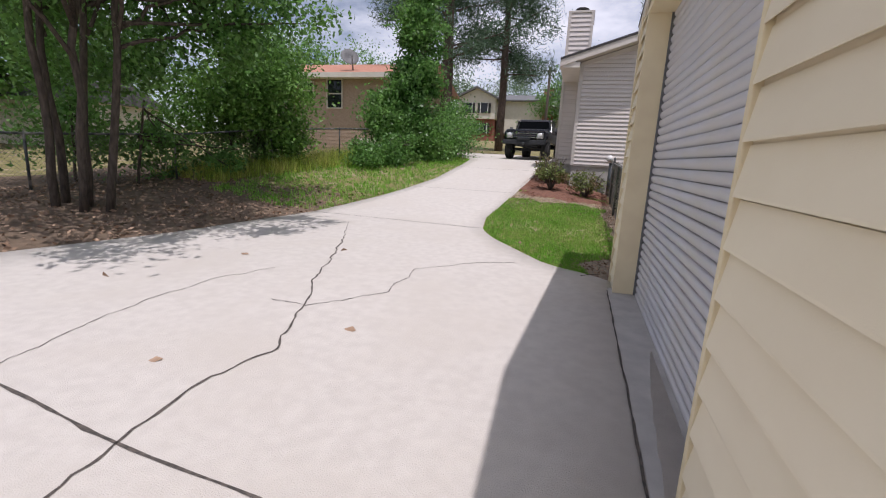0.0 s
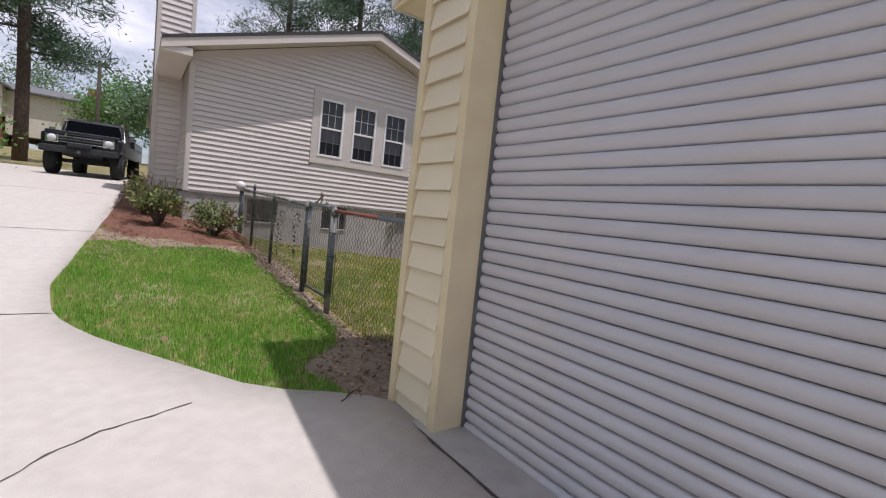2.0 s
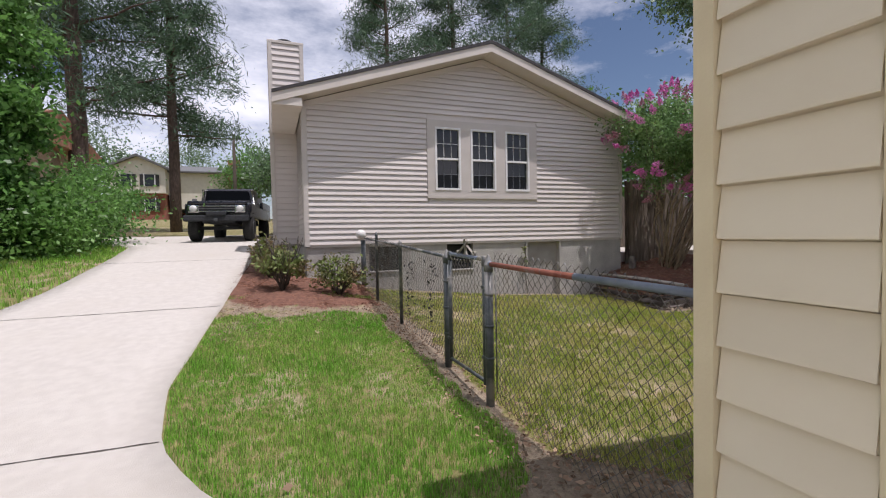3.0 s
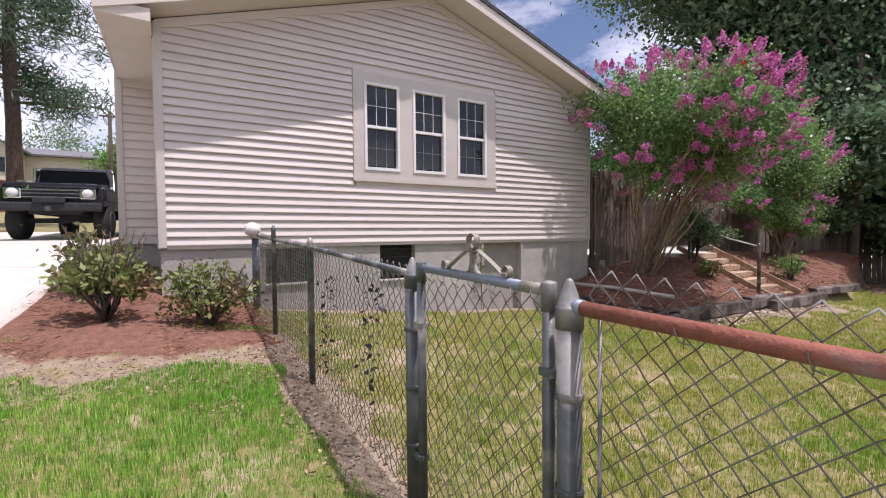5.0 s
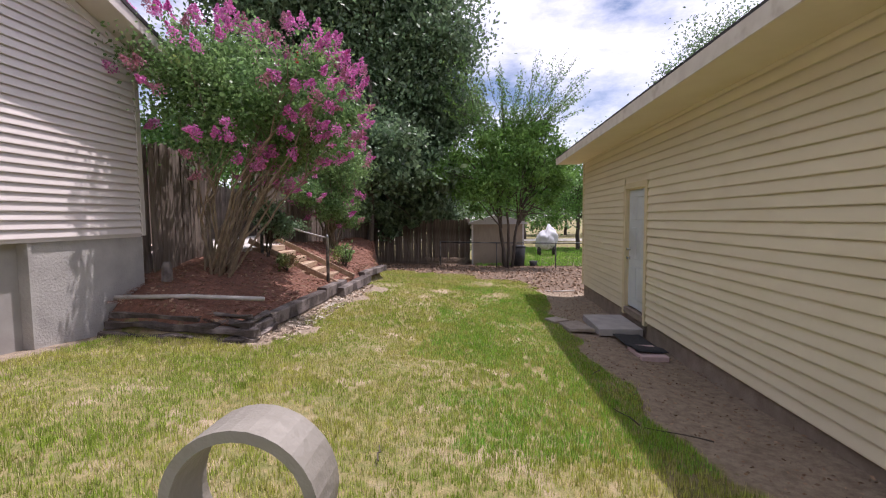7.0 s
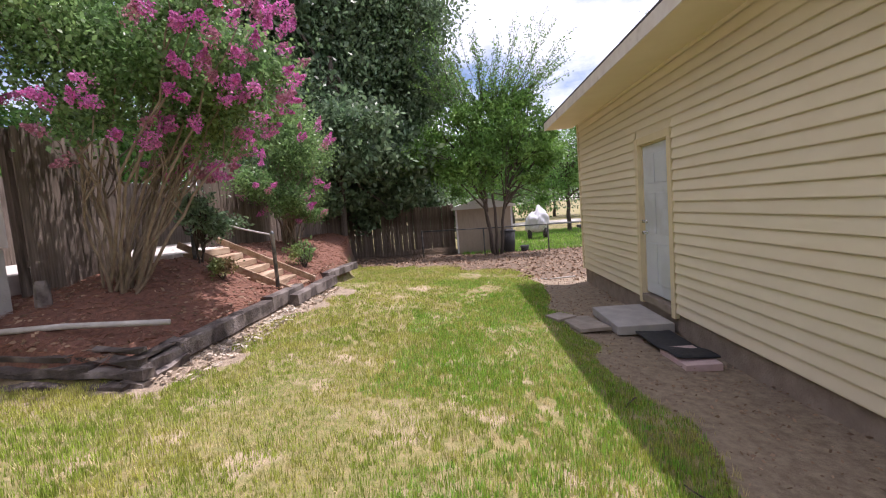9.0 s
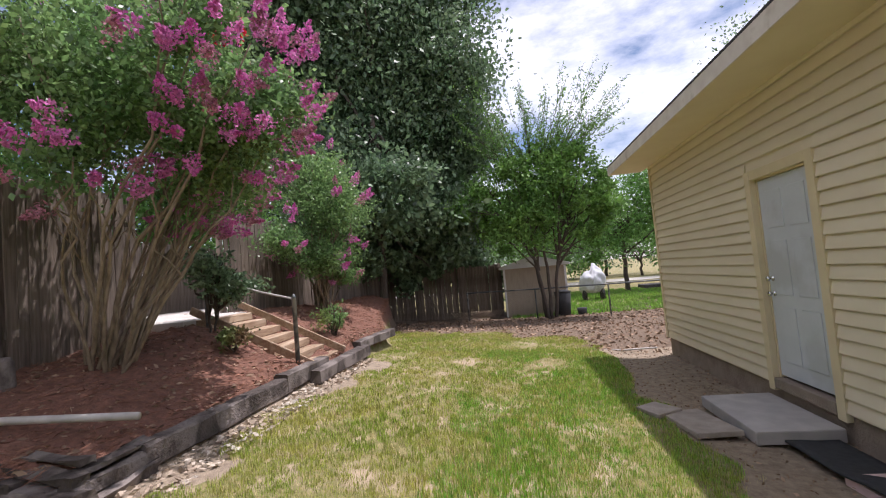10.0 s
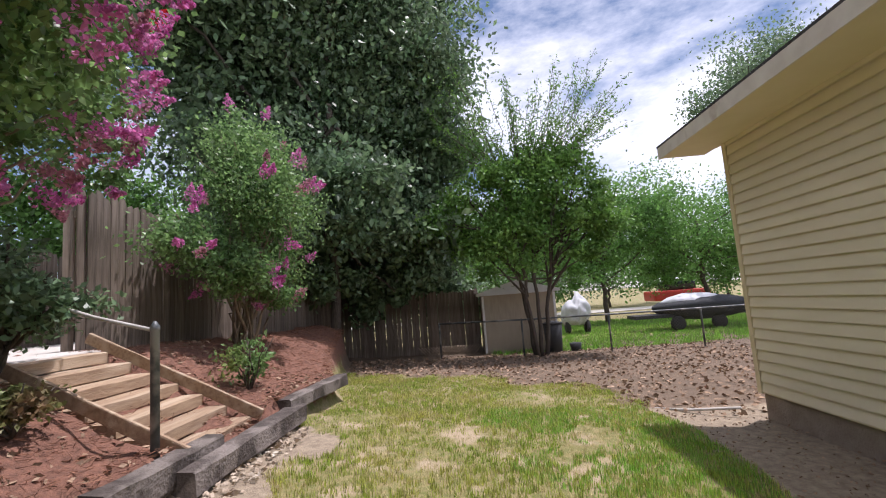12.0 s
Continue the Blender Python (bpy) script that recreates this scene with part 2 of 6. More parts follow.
# ---- mesh helpers ----
def mesh(name, verts, faces, material, parent=None, label="", smooth=False):
    d = bpy.data.meshes.new(name)
    d.from_pydata(verts, [], faces)
    d.update()
    if material:
        d.materials.append(M[material])
    if smooth:
        d.polygons.foreach_set("use_smooth", [True] * len(d.polygons))
    ob = new(name, d)
    if parent:
        ob.parent = parent
    if label:
        ob["label"] = label
    return ob


def part(name, bm, material, parent=None, label="", smooth=False):
    d = bpy.data.meshes.new(name)
    bm.to_mesh(d)
    bm.free()
    d.materials.append(M[material])
    if smooth:
        d.polygons.foreach_set("use_smooth", [True] * len(d.polygons))
    ob = new(name, d)
    if parent:
        ob.parent = parent
    if label:
        ob["label"] = label
    return ob


def thing(name, label, category, group="", kind=""):
    return tagged(new(name), label, category, group, kind)


def box_bm(x0, x1, y0, y1, z0, z1, bev=0.0, m=None):
    bm = bmesh.new()
    bmesh.ops.create_cube(bm, size=1)
    for v in bm.verts:
        v.co = Vector(((x0 + x1) / 2 + v.co.x * (x1 - x0), (y0 + y1) / 2 + v.co.y * (y1 - y0), (z0 + z1) / 2 + v.co.z * (z1 - z0)))
    if bev:
        bmesh.ops.bevel(bm, geom=bm.edges[:], offset=bev, segments=2, affect="EDGES", profile=0.6)
    if m:
        bm.transform(m)
    return bm


def box(name, x0, x1, y0, y1, z0, z1, material, parent=None, bev=0.0, label="", m=None):
    return part(name, box_bm(x0, x1, y0, y1, z0, z1, bev, m), material, parent, label)


def rough_bm(length, w, h, amp, seed, segs=14):
    """A worn beam along x from 0, with wandering faces and chipped edges."""
    bm = bmesh.new()
    rings = []
    for i in range(segs + 1):
        x = length * i / segs
        ring = []
        for a, b in ((-.5, -.42), (-.42, -.5), (.42, -.5), (.5, -.42), (.5, .42), (.40, .5), (-.40, .5), (-.5, .42)):
            p = Vector((x, a * w, b * h))
            k = noise.noise_vector(Vector((x * 2.3 + seed * 7.1, a * 3, b * 3 + seed))) * amp
            ring.append(bm.verts.new(p + Vector((k.x * 0.5, k.y, k.z))))
        rings.append(ring)
    for r, s in zip(rings, rings[1:]):
        for j in range(8):
            bm.faces.new((r[j], r[(j + 1) % 8], s[(j + 1) % 8], s[j]))
    bm.faces.new(rings[0][::-1])
    bm.faces.new(rings[-1])
    bmesh.ops.recalc_face_normals(bm, faces=bm.faces[:])
    return bm


def tube_vf(points, radii, sides=8, base=0, cap=True):
    vs, fs = [], []
    pts = [Vector(p) for p in points]
    if not hasattr(radii, "__len__"):
        radii = [radii] * len(pts)
    for i, p in enumerate(pts):
        d = (pts[min(i + 1, len(pts) - 1)] - pts[max(i - 1, 0)]).normalized()
        u = d.cross(Vector((0, 0, 1)) if abs(d.z) < 0.9 else Vector((1, 0, 0))).normalized()
        w = d.cross(u)
        for j in range(sides):
            a = 2 * math.pi * j / sides
            vs.append(tuple(p + (u * math.cos(a) + w * math.sin(a)) * radii[i]))
    for i in range(len(pts) - 1):
        for j in range(sides):
            a, b = base + i * sides + j, base + i * sides + (j + 1) % sides
            fs.append((a, a + sides, b + sides, b))
    if cap:
        fs.append(tuple(base + j for j in range(sides)))
        fs.append(tuple(base + (len(pts) - 1) * sides + j for j in reversed(range(sides))))
    return vs, fs


def tubes(name, runs, material, parent=None, label="", sides=8, smooth=True):
    vs, fs = [], []
    for points, radii in runs:
        v, f = tube_vf(points, radii, sides, len(vs))
        vs += v
        fs += f
    return mesh(name, vs, fs, material, parent, label, smooth)


def lathe(name, profile, material, parent, at, sides=20, label="", axis="z"):
    vs, fs = [], []
    for r, z in profile:
        for j in range(sides):
            a = 2 * math.pi * j / sides
            c = (r * math.cos(a), r * math.sin(a), z)
            if axis == "x":
                c = (c[2], c[0], c[1])
            elif axis == "y":
                c = (c[0], c[2], c[1])
            vs.append((at[0] + c[0], at[1] + c[1], at[2] + c[2]))
    for i in range(len(profile) - 1):
        for j in range(sides):
            a, b = i * sides + j, i * sides + (j + 1) % sides
            fs.append((a, b, b + sides, a + sides))
    fs.append(tuple(reversed(range(sides))))
    fs.append(tuple((len(profile) - 1) * sides + j for j in range(sides)))
    return mesh(name, vs, fs, material, parent, label, True)


def prism(name, poly, axis, a, b, material, parent=None, label=""):
    """A polygon in the plane across the axis, drawn out from a to b."""
    put = {"x": lambda p, t: (t, p[0], p[1]), "y": lambda p, t: (p[0], t, p[1]), "z": lambda p, t: (p[0], p[1], t)}[axis]
    n = len(poly)
    bm = bmesh.new()
    lo, hi = [bm.verts.new(put(p, a)) for p in poly], [bm.verts.new(put(p, b)) for p in poly]
    bm.faces.new(lo)
    bm.faces.new(hi[::-1])
    for i in range(n):
        bm.faces.new((lo[i], hi[i], hi[(i + 1) % n], lo[(i + 1) % n]))
    bmesh.ops.recalc_face_normals(bm, faces=bm.faces[:])
    return part(name, bm, material, parent, label)


# ---- the lie of the land ----
YX = np.array([0.5, 3, 6.5, 12, 21, 60])
YY = np.array([5.5, 8.0, 11.5, 13.4])
YZ = np.array([[.20, .02, -.15, -.20, -.36, -.5], [.34, .2, .04, -.08, -.34, -.5], [.56, .4, .18, .16, -.28, -.5], [.74, .44, .2, .2, -.2, -.5]])


def drive_z(y):
    return np.interp(y, [-60, -10, 0, 5, 8, 10, 12.5, 16, 19, 22, 40, 62, 120], [-.4, 0, .08, .17, .30, .52, .86, 1.36, 1.60, 1.68, 2.6, 4.3, 5.5])


def step01(v, a, b):
    t = np.clip((v - a) / (b - a), 0, 1)
    return t * t * (3 - 2 * t)


def land(x, y):
    x, y = np.asarray(x, float), np.asarray(y, float)
    west = drive_z(y) + np.interp(x, [-40, -14, -9, -6.6], [.5, .36, .28, 0]) * (1 - step01(y, 11, 18))
    cols = [np.interp(y, YY, YZ[:, k]) for k in range(6)]
    xc = np.clip(x, 0.5, 60)
    east = np.zeros_like(x + y)
    for k in range(5):
        inside = (xc >= YX[k]) & (xc <= YX[k + 1])
        f = (xc - YX[k]) / (YX[k + 1] - YX[k])
        east = np.where(inside, cols[k] * (1 - f) + cols[k + 1] * f, east)
    east = east * (1 - step01(y, 27, 45)) + drive_z(y) * step01(y, 27, 45)
    f = step01(x, -1.0, 1.2)
    return west * (1 - f) + east * f


def lz(x, y):
    return float(land(x, y))


def in_poly(poly):
    p = np.array(poly)

    def test(x, y):
        c = np.zeros(np.shape(x), bool)
        for (xa, ya), (xb, yb) in zip(p, np.roll(p, -1, 0)):
            cross = ((ya > y) != (yb > y)) & (x < (xb - xa) * (y - ya) / (yb - ya + 1e-12) + xa)
            c ^= cross
        return c
    return test


def strip(name, left, right, n, lift, material, thick=0.1):
    """A paved sheet between two border lines, with a real edge."""
    def along(line, t):
        p = np.array(line, float)
        s = np.r_[0, np.cumsum(np.hypot(*np.diff(p, axis=0).T))]
        s /= s[-1]
        return np.stack([np.interp(t, s, p[:, 0]), np.interp(t, s, p[:, 1])], -1)
    t = np.linspace(0, 1, n)
    a, b = along(left, t), along(right, t)
    k = 9
    vs, fs = [], []
    for i in range(n):
        for j in range(k):
            p = a[i] + (b[i] - a[i]) * j / (k - 1)
            vs.append((p[0], p[1], lz(p[0], p[1]) + lift))
        for p in (a[i], b[i]):
            vs.append((p[0], p[1], lz(p[0], p[1]) + lift - thick))
    w = k + 2
    for i in range(n - 1):
        for j in range(k - 1):
            o = i * w + j
            fs.append((o, o + 1, o + w + 1, o + w))
        o = i * w
        fs.append((o + k, o, o + w, o + w + k))
        fs.append((o + k - 1, o + k + 1, o + w + k + 1, o + w + k - 1))
    return mesh(name, vs, fs, material, None, "", True)


# ---- ground, drive, beds ----
def axis_steps(lo, hi, fine, far):
    core = np.arange(lo, hi + 1e-6, fine)
    out = [fine * 2 ** k for k in range(1, 40)]
    up, down = [hi], [lo]
    for s in out:
        if up[-1] > far:
            break
        up.append(up[-1] + s)
        down.append(down[-1] - s)
    return np.array(down[:0:-1] + core.tolist() + up[1:])


def bed_z(x, y):
    up = step01(y, 10.95, 13.0)
    hump = np.interp(x, [6.2, 8, 10, 12, 14], [.28, .36, .42, .48, .42])
    cut = step01(x, 10.05, 10.2) * (1 - step01(x, 11.46, 11.6)) * (y < 13.1) * .16
    return -cut + np.maximum(land(x, y), 0.0 + hump) * (1 - up) + np.interp(x, [6.2, 7.5, 10, 12, 16], [.5, .85, 1.1, 1.15, 1.0]) * up


def bed_zn(x, y):
    f = np.vectorize(lambda a, b: noise.noise(Vector((a * 2.2, b * 2.2, 3))) * 0.075 + noise.noise(Vector((a * 7, b * 7, 3))) * 0.045)
    return bed_z(x, y) + f(x, y)


def west_bed(x, y):
    f = np.vectorize(lambda a, b: noise.noise(Vector((a * 2.5, b * 2.5, 5))) * 0.04)
    return land(x, y) + f(x, y)




def in_poly_soft(poly, soft):
    """About 1 inside the polygon, falling to 0 over the soft border."""
    p = np.array(poly, float)
    test = in_poly(poly)

    def value(x, y):
        d = np.full(np.shape(x), 1e9)
        for (xa, ya), (xb, yb) in zip(p, np.roll(p, -1, 0)):
            t = np.clip(((x - xa) * (xb - xa) + (y - ya) * (yb - ya)) / ((xb - xa) ** 2 + (yb - ya) ** 2), 0, 1)
            d = np.minimum(d, np.hypot(x - xa - t * (xb - xa), y - ya - t * (yb - ya)))
        return np.clip(.5 + np.where(test(x, y), d, -d) / (2 * soft), 0, 1)
    return value


BED = [(6.38, 11.2), (9.8, 11.14), (12.0, 11.0), (13.5, 10.85), (15.5, 11.5), (19.5, 12.3), (19.5, 15.5), (7.37, 15.5), (7.37, 13.4), (6.5, 13.36)]
WEST = [(-1.98, 12.3), (-1.4, 11.5), (-0.6, 11.3), (0.5, 11.5), (0.52, 13.36), (-0.6, 13.36), (-0.9, 17.5), (-1.6, 17.5), (-1.75, 14)]
BED_IN, WEST_IN = in_poly(BED), in_poly(WEST)
bed_soft, west_soft = in_poly_soft(BED, .10), in_poly_soft(WEST, .22)


def wob(s, seed):
    k = np.random.default_rng(seed)
    ph, fr = k.uniform(0, 6.283, 14), k.normal(size=(14, 2)) * s
    return lambda x, y: sum(np.sin(x * f[0] + y * f[1] + q) for f, q in zip(fr, ph)) / 4


wob1, wob2 = wob(2.2, 11), wob(5.5, 12)


def soil(x, y):
    """How bare the ground is: 0 lawn, 1 dirt."""
    n = .22 * wob1(x, y) + .14 * wob2(x, y)
    garage_strip = np.where((x > .3) & (x < 14), 1 - step01(y + n, 5.75 + .35 * step01(x, 2, 6), 6.35 + .35 * step01(x, 2, 6)), 0)
    # dirt at the garage corner; also stands in for dark shade on grass
    corner = 1 - step01(np.hypot((x - .7) / .9, (y - 5.8) / .9) + n * .6, .6, 1.05)
    under_fence = (1 - step01(np.abs(x - .55) + n * .5, .05, .26)) * (y > 5) * (y < 12)
    edge = np.where((x > 6) & (x < 11.9), step01(y + n * 1.2, 10.4, 10.8), 0) * (y < 11.4)
    under_fence = np.maximum(under_fence, step01(y + n * 2.2, 9.4, 11.2) * (x > -2) * (x < .7) * (y < 12) * .5)
    back = step01(x + n * 1.6 - np.clip(y - 9, 0, 3) * .4 + np.clip(8.5 - y, 0, 3) * 1.0, 15.4, 17.4) * (y < 13.2) * (x < 24)
    west = (1 - step01(y + n * 2 + .12 * (x + 6), 8.5, 10.8)) * (x < -4) * step01(-x, 4, 5) * (x > -14)
    wall = step01(y + n * .5, 13.0, 13.2) * (x > .5) * (x < 6.5) * (y < 14)
    return np.clip(np.maximum.reduce([garage_strip, corner, under_fence, edge, back, west, wall]), 0, 1)


gxs, gys = axis_steps(-14, 24, 0.13, 900), axis_steps(-4, 22, 0.13, 900)
GX, GY = np.meshgrid(gxs, gys)
rough_z = .012 * wob1(GX * 1.4, GY * 1.4) * (np.abs(GX) < 60)
GZ = land(GX, GY) - 0.03 + rough_z
bs, ws_ = bed_soft(GX, GY), west_soft(GX, GY)
small = np.vectorize(lambda a, b: noise.noise(Vector((a * 2.2, b * 2.2, 3))) * 0.05 + noise.noise(Vector((a * 7, b * 7, 3))) * 0.03)
relief = np.zeros_like(GX)
near = (bs > 0) | (ws_ > 0)
relief[near] = small(GX[near], GY[near]) * 1.5
GZ = GZ * (1 - bs) + (bed_z(GX, GY) + relief) * bs
GZ = GZ + ws_ * (.05 + relief * .6)
gi = np.arange(GX.size).reshape(GX.shape)
gq = np.stack([gi[:-1, :-1], gi[:-1, 1:], gi[1:, 1:], gi[1:, :-1]], -1).reshape(-1, 4)
ground = mesh("ground", np.stack([GX, GY, GZ], -1).reshape(-1, 3).tolist(), gq.tolist(), None, None, "", True)
tagged(ground, "patchy lawn, bare dirt and pine straw on sloping ground", "ground", "", "structure")
zone = ground.data.color_attributes.new("zone", "FLOAT_COLOR", "POINT")
zs = np.zeros((GX.size, 4), np.float32)
zs[:, 0] = soil(GX, GY).ravel()
zs[:, 1] = np.maximum(bs, ws_).ravel()
# blue: the ends under trees, whose dirt colour itself holds the shade
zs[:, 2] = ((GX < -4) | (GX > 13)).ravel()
zs[:, 3] = 1
zone.data.foreach_set("color", zs.ravel())


def ground_material():
    """Lawn, dirt and straw, laid out by the ground's zones with ragged borders."""
    m = mat("ground_cover", (0.15, 0.155, 0.045), (0.27, 0.22, 0.10), 0.95, 14, 10, 0.9, 60, c3=(0.37, 0.29, 0.19), s3=2.1, spread3=(0.52, 0.66))
    n, l = m.node_tree.nodes, m.node_tree.links
    b = n["Principled BSDF"]
    lawn = b.inputs["Base Color"].links[0].from_socket
    at, sep, co = n.new("ShaderNodeVertexColor"), n.new("ShaderNodeSeparateColor"), n.new("ShaderNodeTexCoord")
    at.layer_name = "zone"
    l.new(at.outputs["Color"], sep.inputs["Color"])

    def ragged(sock):
        t, ad, r = n.new("ShaderNodeTexNoise"), n.new("ShaderNodeMath"), n.new("ShaderNodeValToRGB")
        t.inputs["Scale"].default_value, t.inputs["Detail"].default_value = 7, 8
        l.new(co.outputs["Object"], t.inputs["Vector"])
        l.new(t.outputs["Fac"], ad.inputs[0])
        l.new(sock, ad.inputs[1])
        r.color_ramp.elements[0].position, r.color_ramp.elements[1].position = .82, 1.0
        l.new(ad.outputs[0], r.inputs["Fac"])
        return r.outputs["Color"]

    def cover(a, c, sc):
        t, x, r = n.new("ShaderNodeTexNoise"), n.new("ShaderNodeMixRGB"), n.new("ShaderNodeValToRGB")
        t.inputs["Scale"].default_value, t.inputs["Detail"].default_value = sc, 12
        t.inputs["Roughness"].default_value = .7
        l.new(co.outputs["Object"], t.inputs["Vector"])
        r.color_ramp.elements[0].position, r.color_ramp.elements[1].position = .35, .65
        l.new(t.outputs["Fac"], r.inputs["Fac"])
        l.new(r.outputs["Color"], x.inputs["Fac"])
        x.inputs["Color1"].default_value, x.inputs["Color2"].default_value = (*a, 1), (*c, 1)
        return x.outputs["Color"]

    def over(f, a, c):
        x = n.new("ShaderNodeMixRGB")
        l.new(f, x.inputs["Fac"])
        l.new(a, x.inputs["Color1"])
        l.new(c, x.inputs["Color2"])
        return x.outputs["Color"]

    dirt = cover((.36, .29, .205), (.20, .152, .108), 11)
    # leaf-strewn soil, its colour lowered to carry the trees' shade
    shaded_leafy_soil = cover((.20, .14, .095), (.115, .083, .057), 5)
    dirt = over(sep.outputs["Blue"], dirt, shaded_leafy_soil)
    straw = cover((.255, .12, .08), (.12, .06, .042), 16)
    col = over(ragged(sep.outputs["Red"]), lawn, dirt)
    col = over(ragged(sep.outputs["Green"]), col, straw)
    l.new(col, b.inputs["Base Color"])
    return m


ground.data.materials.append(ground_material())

EDGE_L = [(-9.2, -9), (-8.2, -4), (-7.3, 1.0), (-7.05, 3.0), (-6.6, 5.1), (-6.0, 7.2), (-5.5, 8.9), (-4.95, 11), (-4.6, 13), (-4.5, 16), (-4.8, 18.6), (-7.0, 22), (-7.5, 26)]
EDGE_R = [(0.45, -9), (0.45, -4), (0.45, 1.0), (0.45, 4.0), (0.30, 5.35), (-0.43, 5.52), (-1.14, 6.46), (-1.62, 7.1), (-1.95, 7.8), (-2.1, 8.9), (-1.95, 11.0), (-1.75, 13.2), (-1.55, 16), (-1.2, 20), (3, 26)]


def resample(line, n):
    p = np.array(line, float)
    ys_ = np.linspace(p[0, 1], p[-1, 1], n)
    return [(float(np.interp(v, p[:, 1], p[:, 0])), float(v)) for v in ys_]


drive = strip("driveway", resample(EDGE_L, 120), resample(EDGE_R, 120), 120, 0.012, "concrete")
tagged(drive, "sunlit pale concrete driveway with cracks and joints", "driveway", "", "structure")


def ribbon(name, pts, width, lift, material, label, parent=None):
    vs, fs = [], []
    p = [Vector((x, y, 0)) for x, y in pts]
    for i, a in enumerate(p):
        d = (p[min(i + 1, len(p) - 1)] - p[max(i - 1, 0)]).normalized()
        s = Vector((-d.y, d.x, 0)) * width * 0.5 * random.uniform(0.5, 1.4)
        for q in (a - s, a + s):
            vs.append((q.x, q.y, lz(q.x, q.y) + lift))
        if i:
            o = 2 * i
            fs.append((o - 2, o - 1, o + 1, o))
    return mesh(name, vs, fs, material, parent, label)


def wander(pts, step, amp, seed):
    out = []
    for (ax, ay), (bx, by) in zip(pts, pts[1:]):
        n = max(2, int(math.hypot(bx - ax, by - ay) / step))
        for i in range(n):
            x, y = ax + (bx - ax) * i / n, ay + (by - ay) * i / n
            k = noise.noise_vector(Vector((x * 3.1, y * 3.1, seed))) * amp + noise.noise_vector(Vector((x * 11, y * 11, seed))) * amp * .4
            out.append((x + k.x, y + k.y))
    return out + [pts[-1]]


for i, (pts, w) in enumerate([([(-2.2, 0.1), (-2.42, 0.84), (-2.47, 1.43), (-2.32, 2.06), (-2.59, 2.66), (-2.7, 2.97), (-3.05, 3.71), (-3.52, 5.0), (-3.95, 6.0)], 0.017),
                              ([(-2.7, 2.97), (-2.4, 3.3), (-2.15, 3.68), (-2.18, 4.7), (-1.67, 5.25), (-1.0, 5.6)], 0.010),
                              ([(-3.85, 1.1), (-4.17, 2.43), (-4.08, 3.32), (-3.8, 4.0)], 0.008), ([(-3.95, 6.0), (-4.5, 7.2)], 0.008), ([(-2.7, 2.97), (-3.1, 3.0)], .008)]):
    ribbon("crack", wander(pts, 0.06, 0.06, i * 3.3), w, 0.0165, "crack", "dark winding crack in the concrete", drive)
for pts, w in [([(-7.6, 1.1), (-3.65, 1.02), (-2.42, 0.84), (-1.6, 0.78), (0.2, 0.7)], 0.022), ([(-5.75, 7.95), (-1.95, 7.82)], 0.016),
               ([(-4.8, 11.6), (-1.9, 11.6)], 0.014), ([(-4.5, 15.4), (-1.6, 15.4)], 0.014)]:
    ribbon("joint", wander(pts, 0.12, 0.012, 9), w, 0.0165, "crack", "dark expansion joint across the driveway", drive)
# apron slab before the roller door
apron = mesh("door_apron", [(x, y, lz(0.1, y) + z) for y in (1.0, 2.9, 4.85) for x, z in ((0.21, -.05), (0.21, .022), (0.60, .03), (0.60, -.05))],
             [(0, 1, 5, 4), (1, 2, 6, 5), (4, 5, 9, 8), (5, 6, 10, 9), (0, 3, 2, 1), (8, 9, 10, 11)], "apron")
tagged(apron, "grey concrete door apron strip along the garage", "concrete apron", "", "structure")
ribbon("joint", wander([(0.20, 1.0), (0.20, 4.75)], 0.1, 0.008, 4), 0.014, 0.0185, "crack", "dark joint between apron and drive", drive)


# ---- garage ----
LAP, LAP_N = 0.18, 0.127


def lap_board(name, a, b, z, h, axis, face, out, material, parent, proud=0.026):
    """One course of lapped siding from a to b along the axis; face: the wall's plane, out: its outward sign."""
    f0, f1 = face + out * 0.003, face + out * proud
    g = .008
    prof = [(f0, z + h - g), (f0 + out * .003, z + h - g), (f1, z + .010), (f1, z), (f1 - out * .004, z), (f0 + out * .002, z + h * .5), (f0, z + h * .5)]
    n = len(prof)
    if axis == "x":
        vs = [(t, p[0], p[1]) for t in (a, b) for p in prof]
    else:
        vs = [(p[0], t, p[1]) for t in (a, b) for p in prof]
    fs = [tuple(range(n)), tuple(range(2 * n - 1, n - 1, -1))] + [(i, i + n, (i + 1) % n + n, (i + 1) % n) for i in range(n)]
    return mesh(name, vs, fs, material, parent)


GX0, GX1, GY0, GY1, GZT = 0.28, 12.21, -3.0, 5.21, 3.28
garage = thing("garage", "yellow vinyl-sided garage with a white roller door", "garage")
DX0, DX1, DZ0, DZ1 = 7.95, 8.89, 0.16, 2.31
ga_side = prism("wall_north", [(GX0, .08), (DX0, .08), (DX0, DZ1), (DX1, DZ1), (DX1, .08), (GX1, .08), (GX1, GZT), (GX0, GZT)], "y", GY1 - .14, GY1, "yellow_siding", garage)
ga_front = prism("wall_west", [(GY0, .12), (1.1, .12), (1.1, 3.2), (4.68, 3.2), (4.68, .12), (GY1 - .14, .12), (GY1 - .14, GZT + .02), (1.1, 4.6), (GY0, GZT)], "x", GX0, GX0 + .2, "yellow_siding", garage)
ga_back = prism("wall_east", [(GY0, .1), (GY1 - .14, .1), (GY1 - .14, GZT), (1.1, 4.6), (GY0, GZT)], "x", GX1 - .15, GX1, "yellow_siding", garage)
box("wall_south", GX0 + .2, GX1 - .15, GY0, GY0 + .15, 0.1, GZT, "yellow_siding", garage)
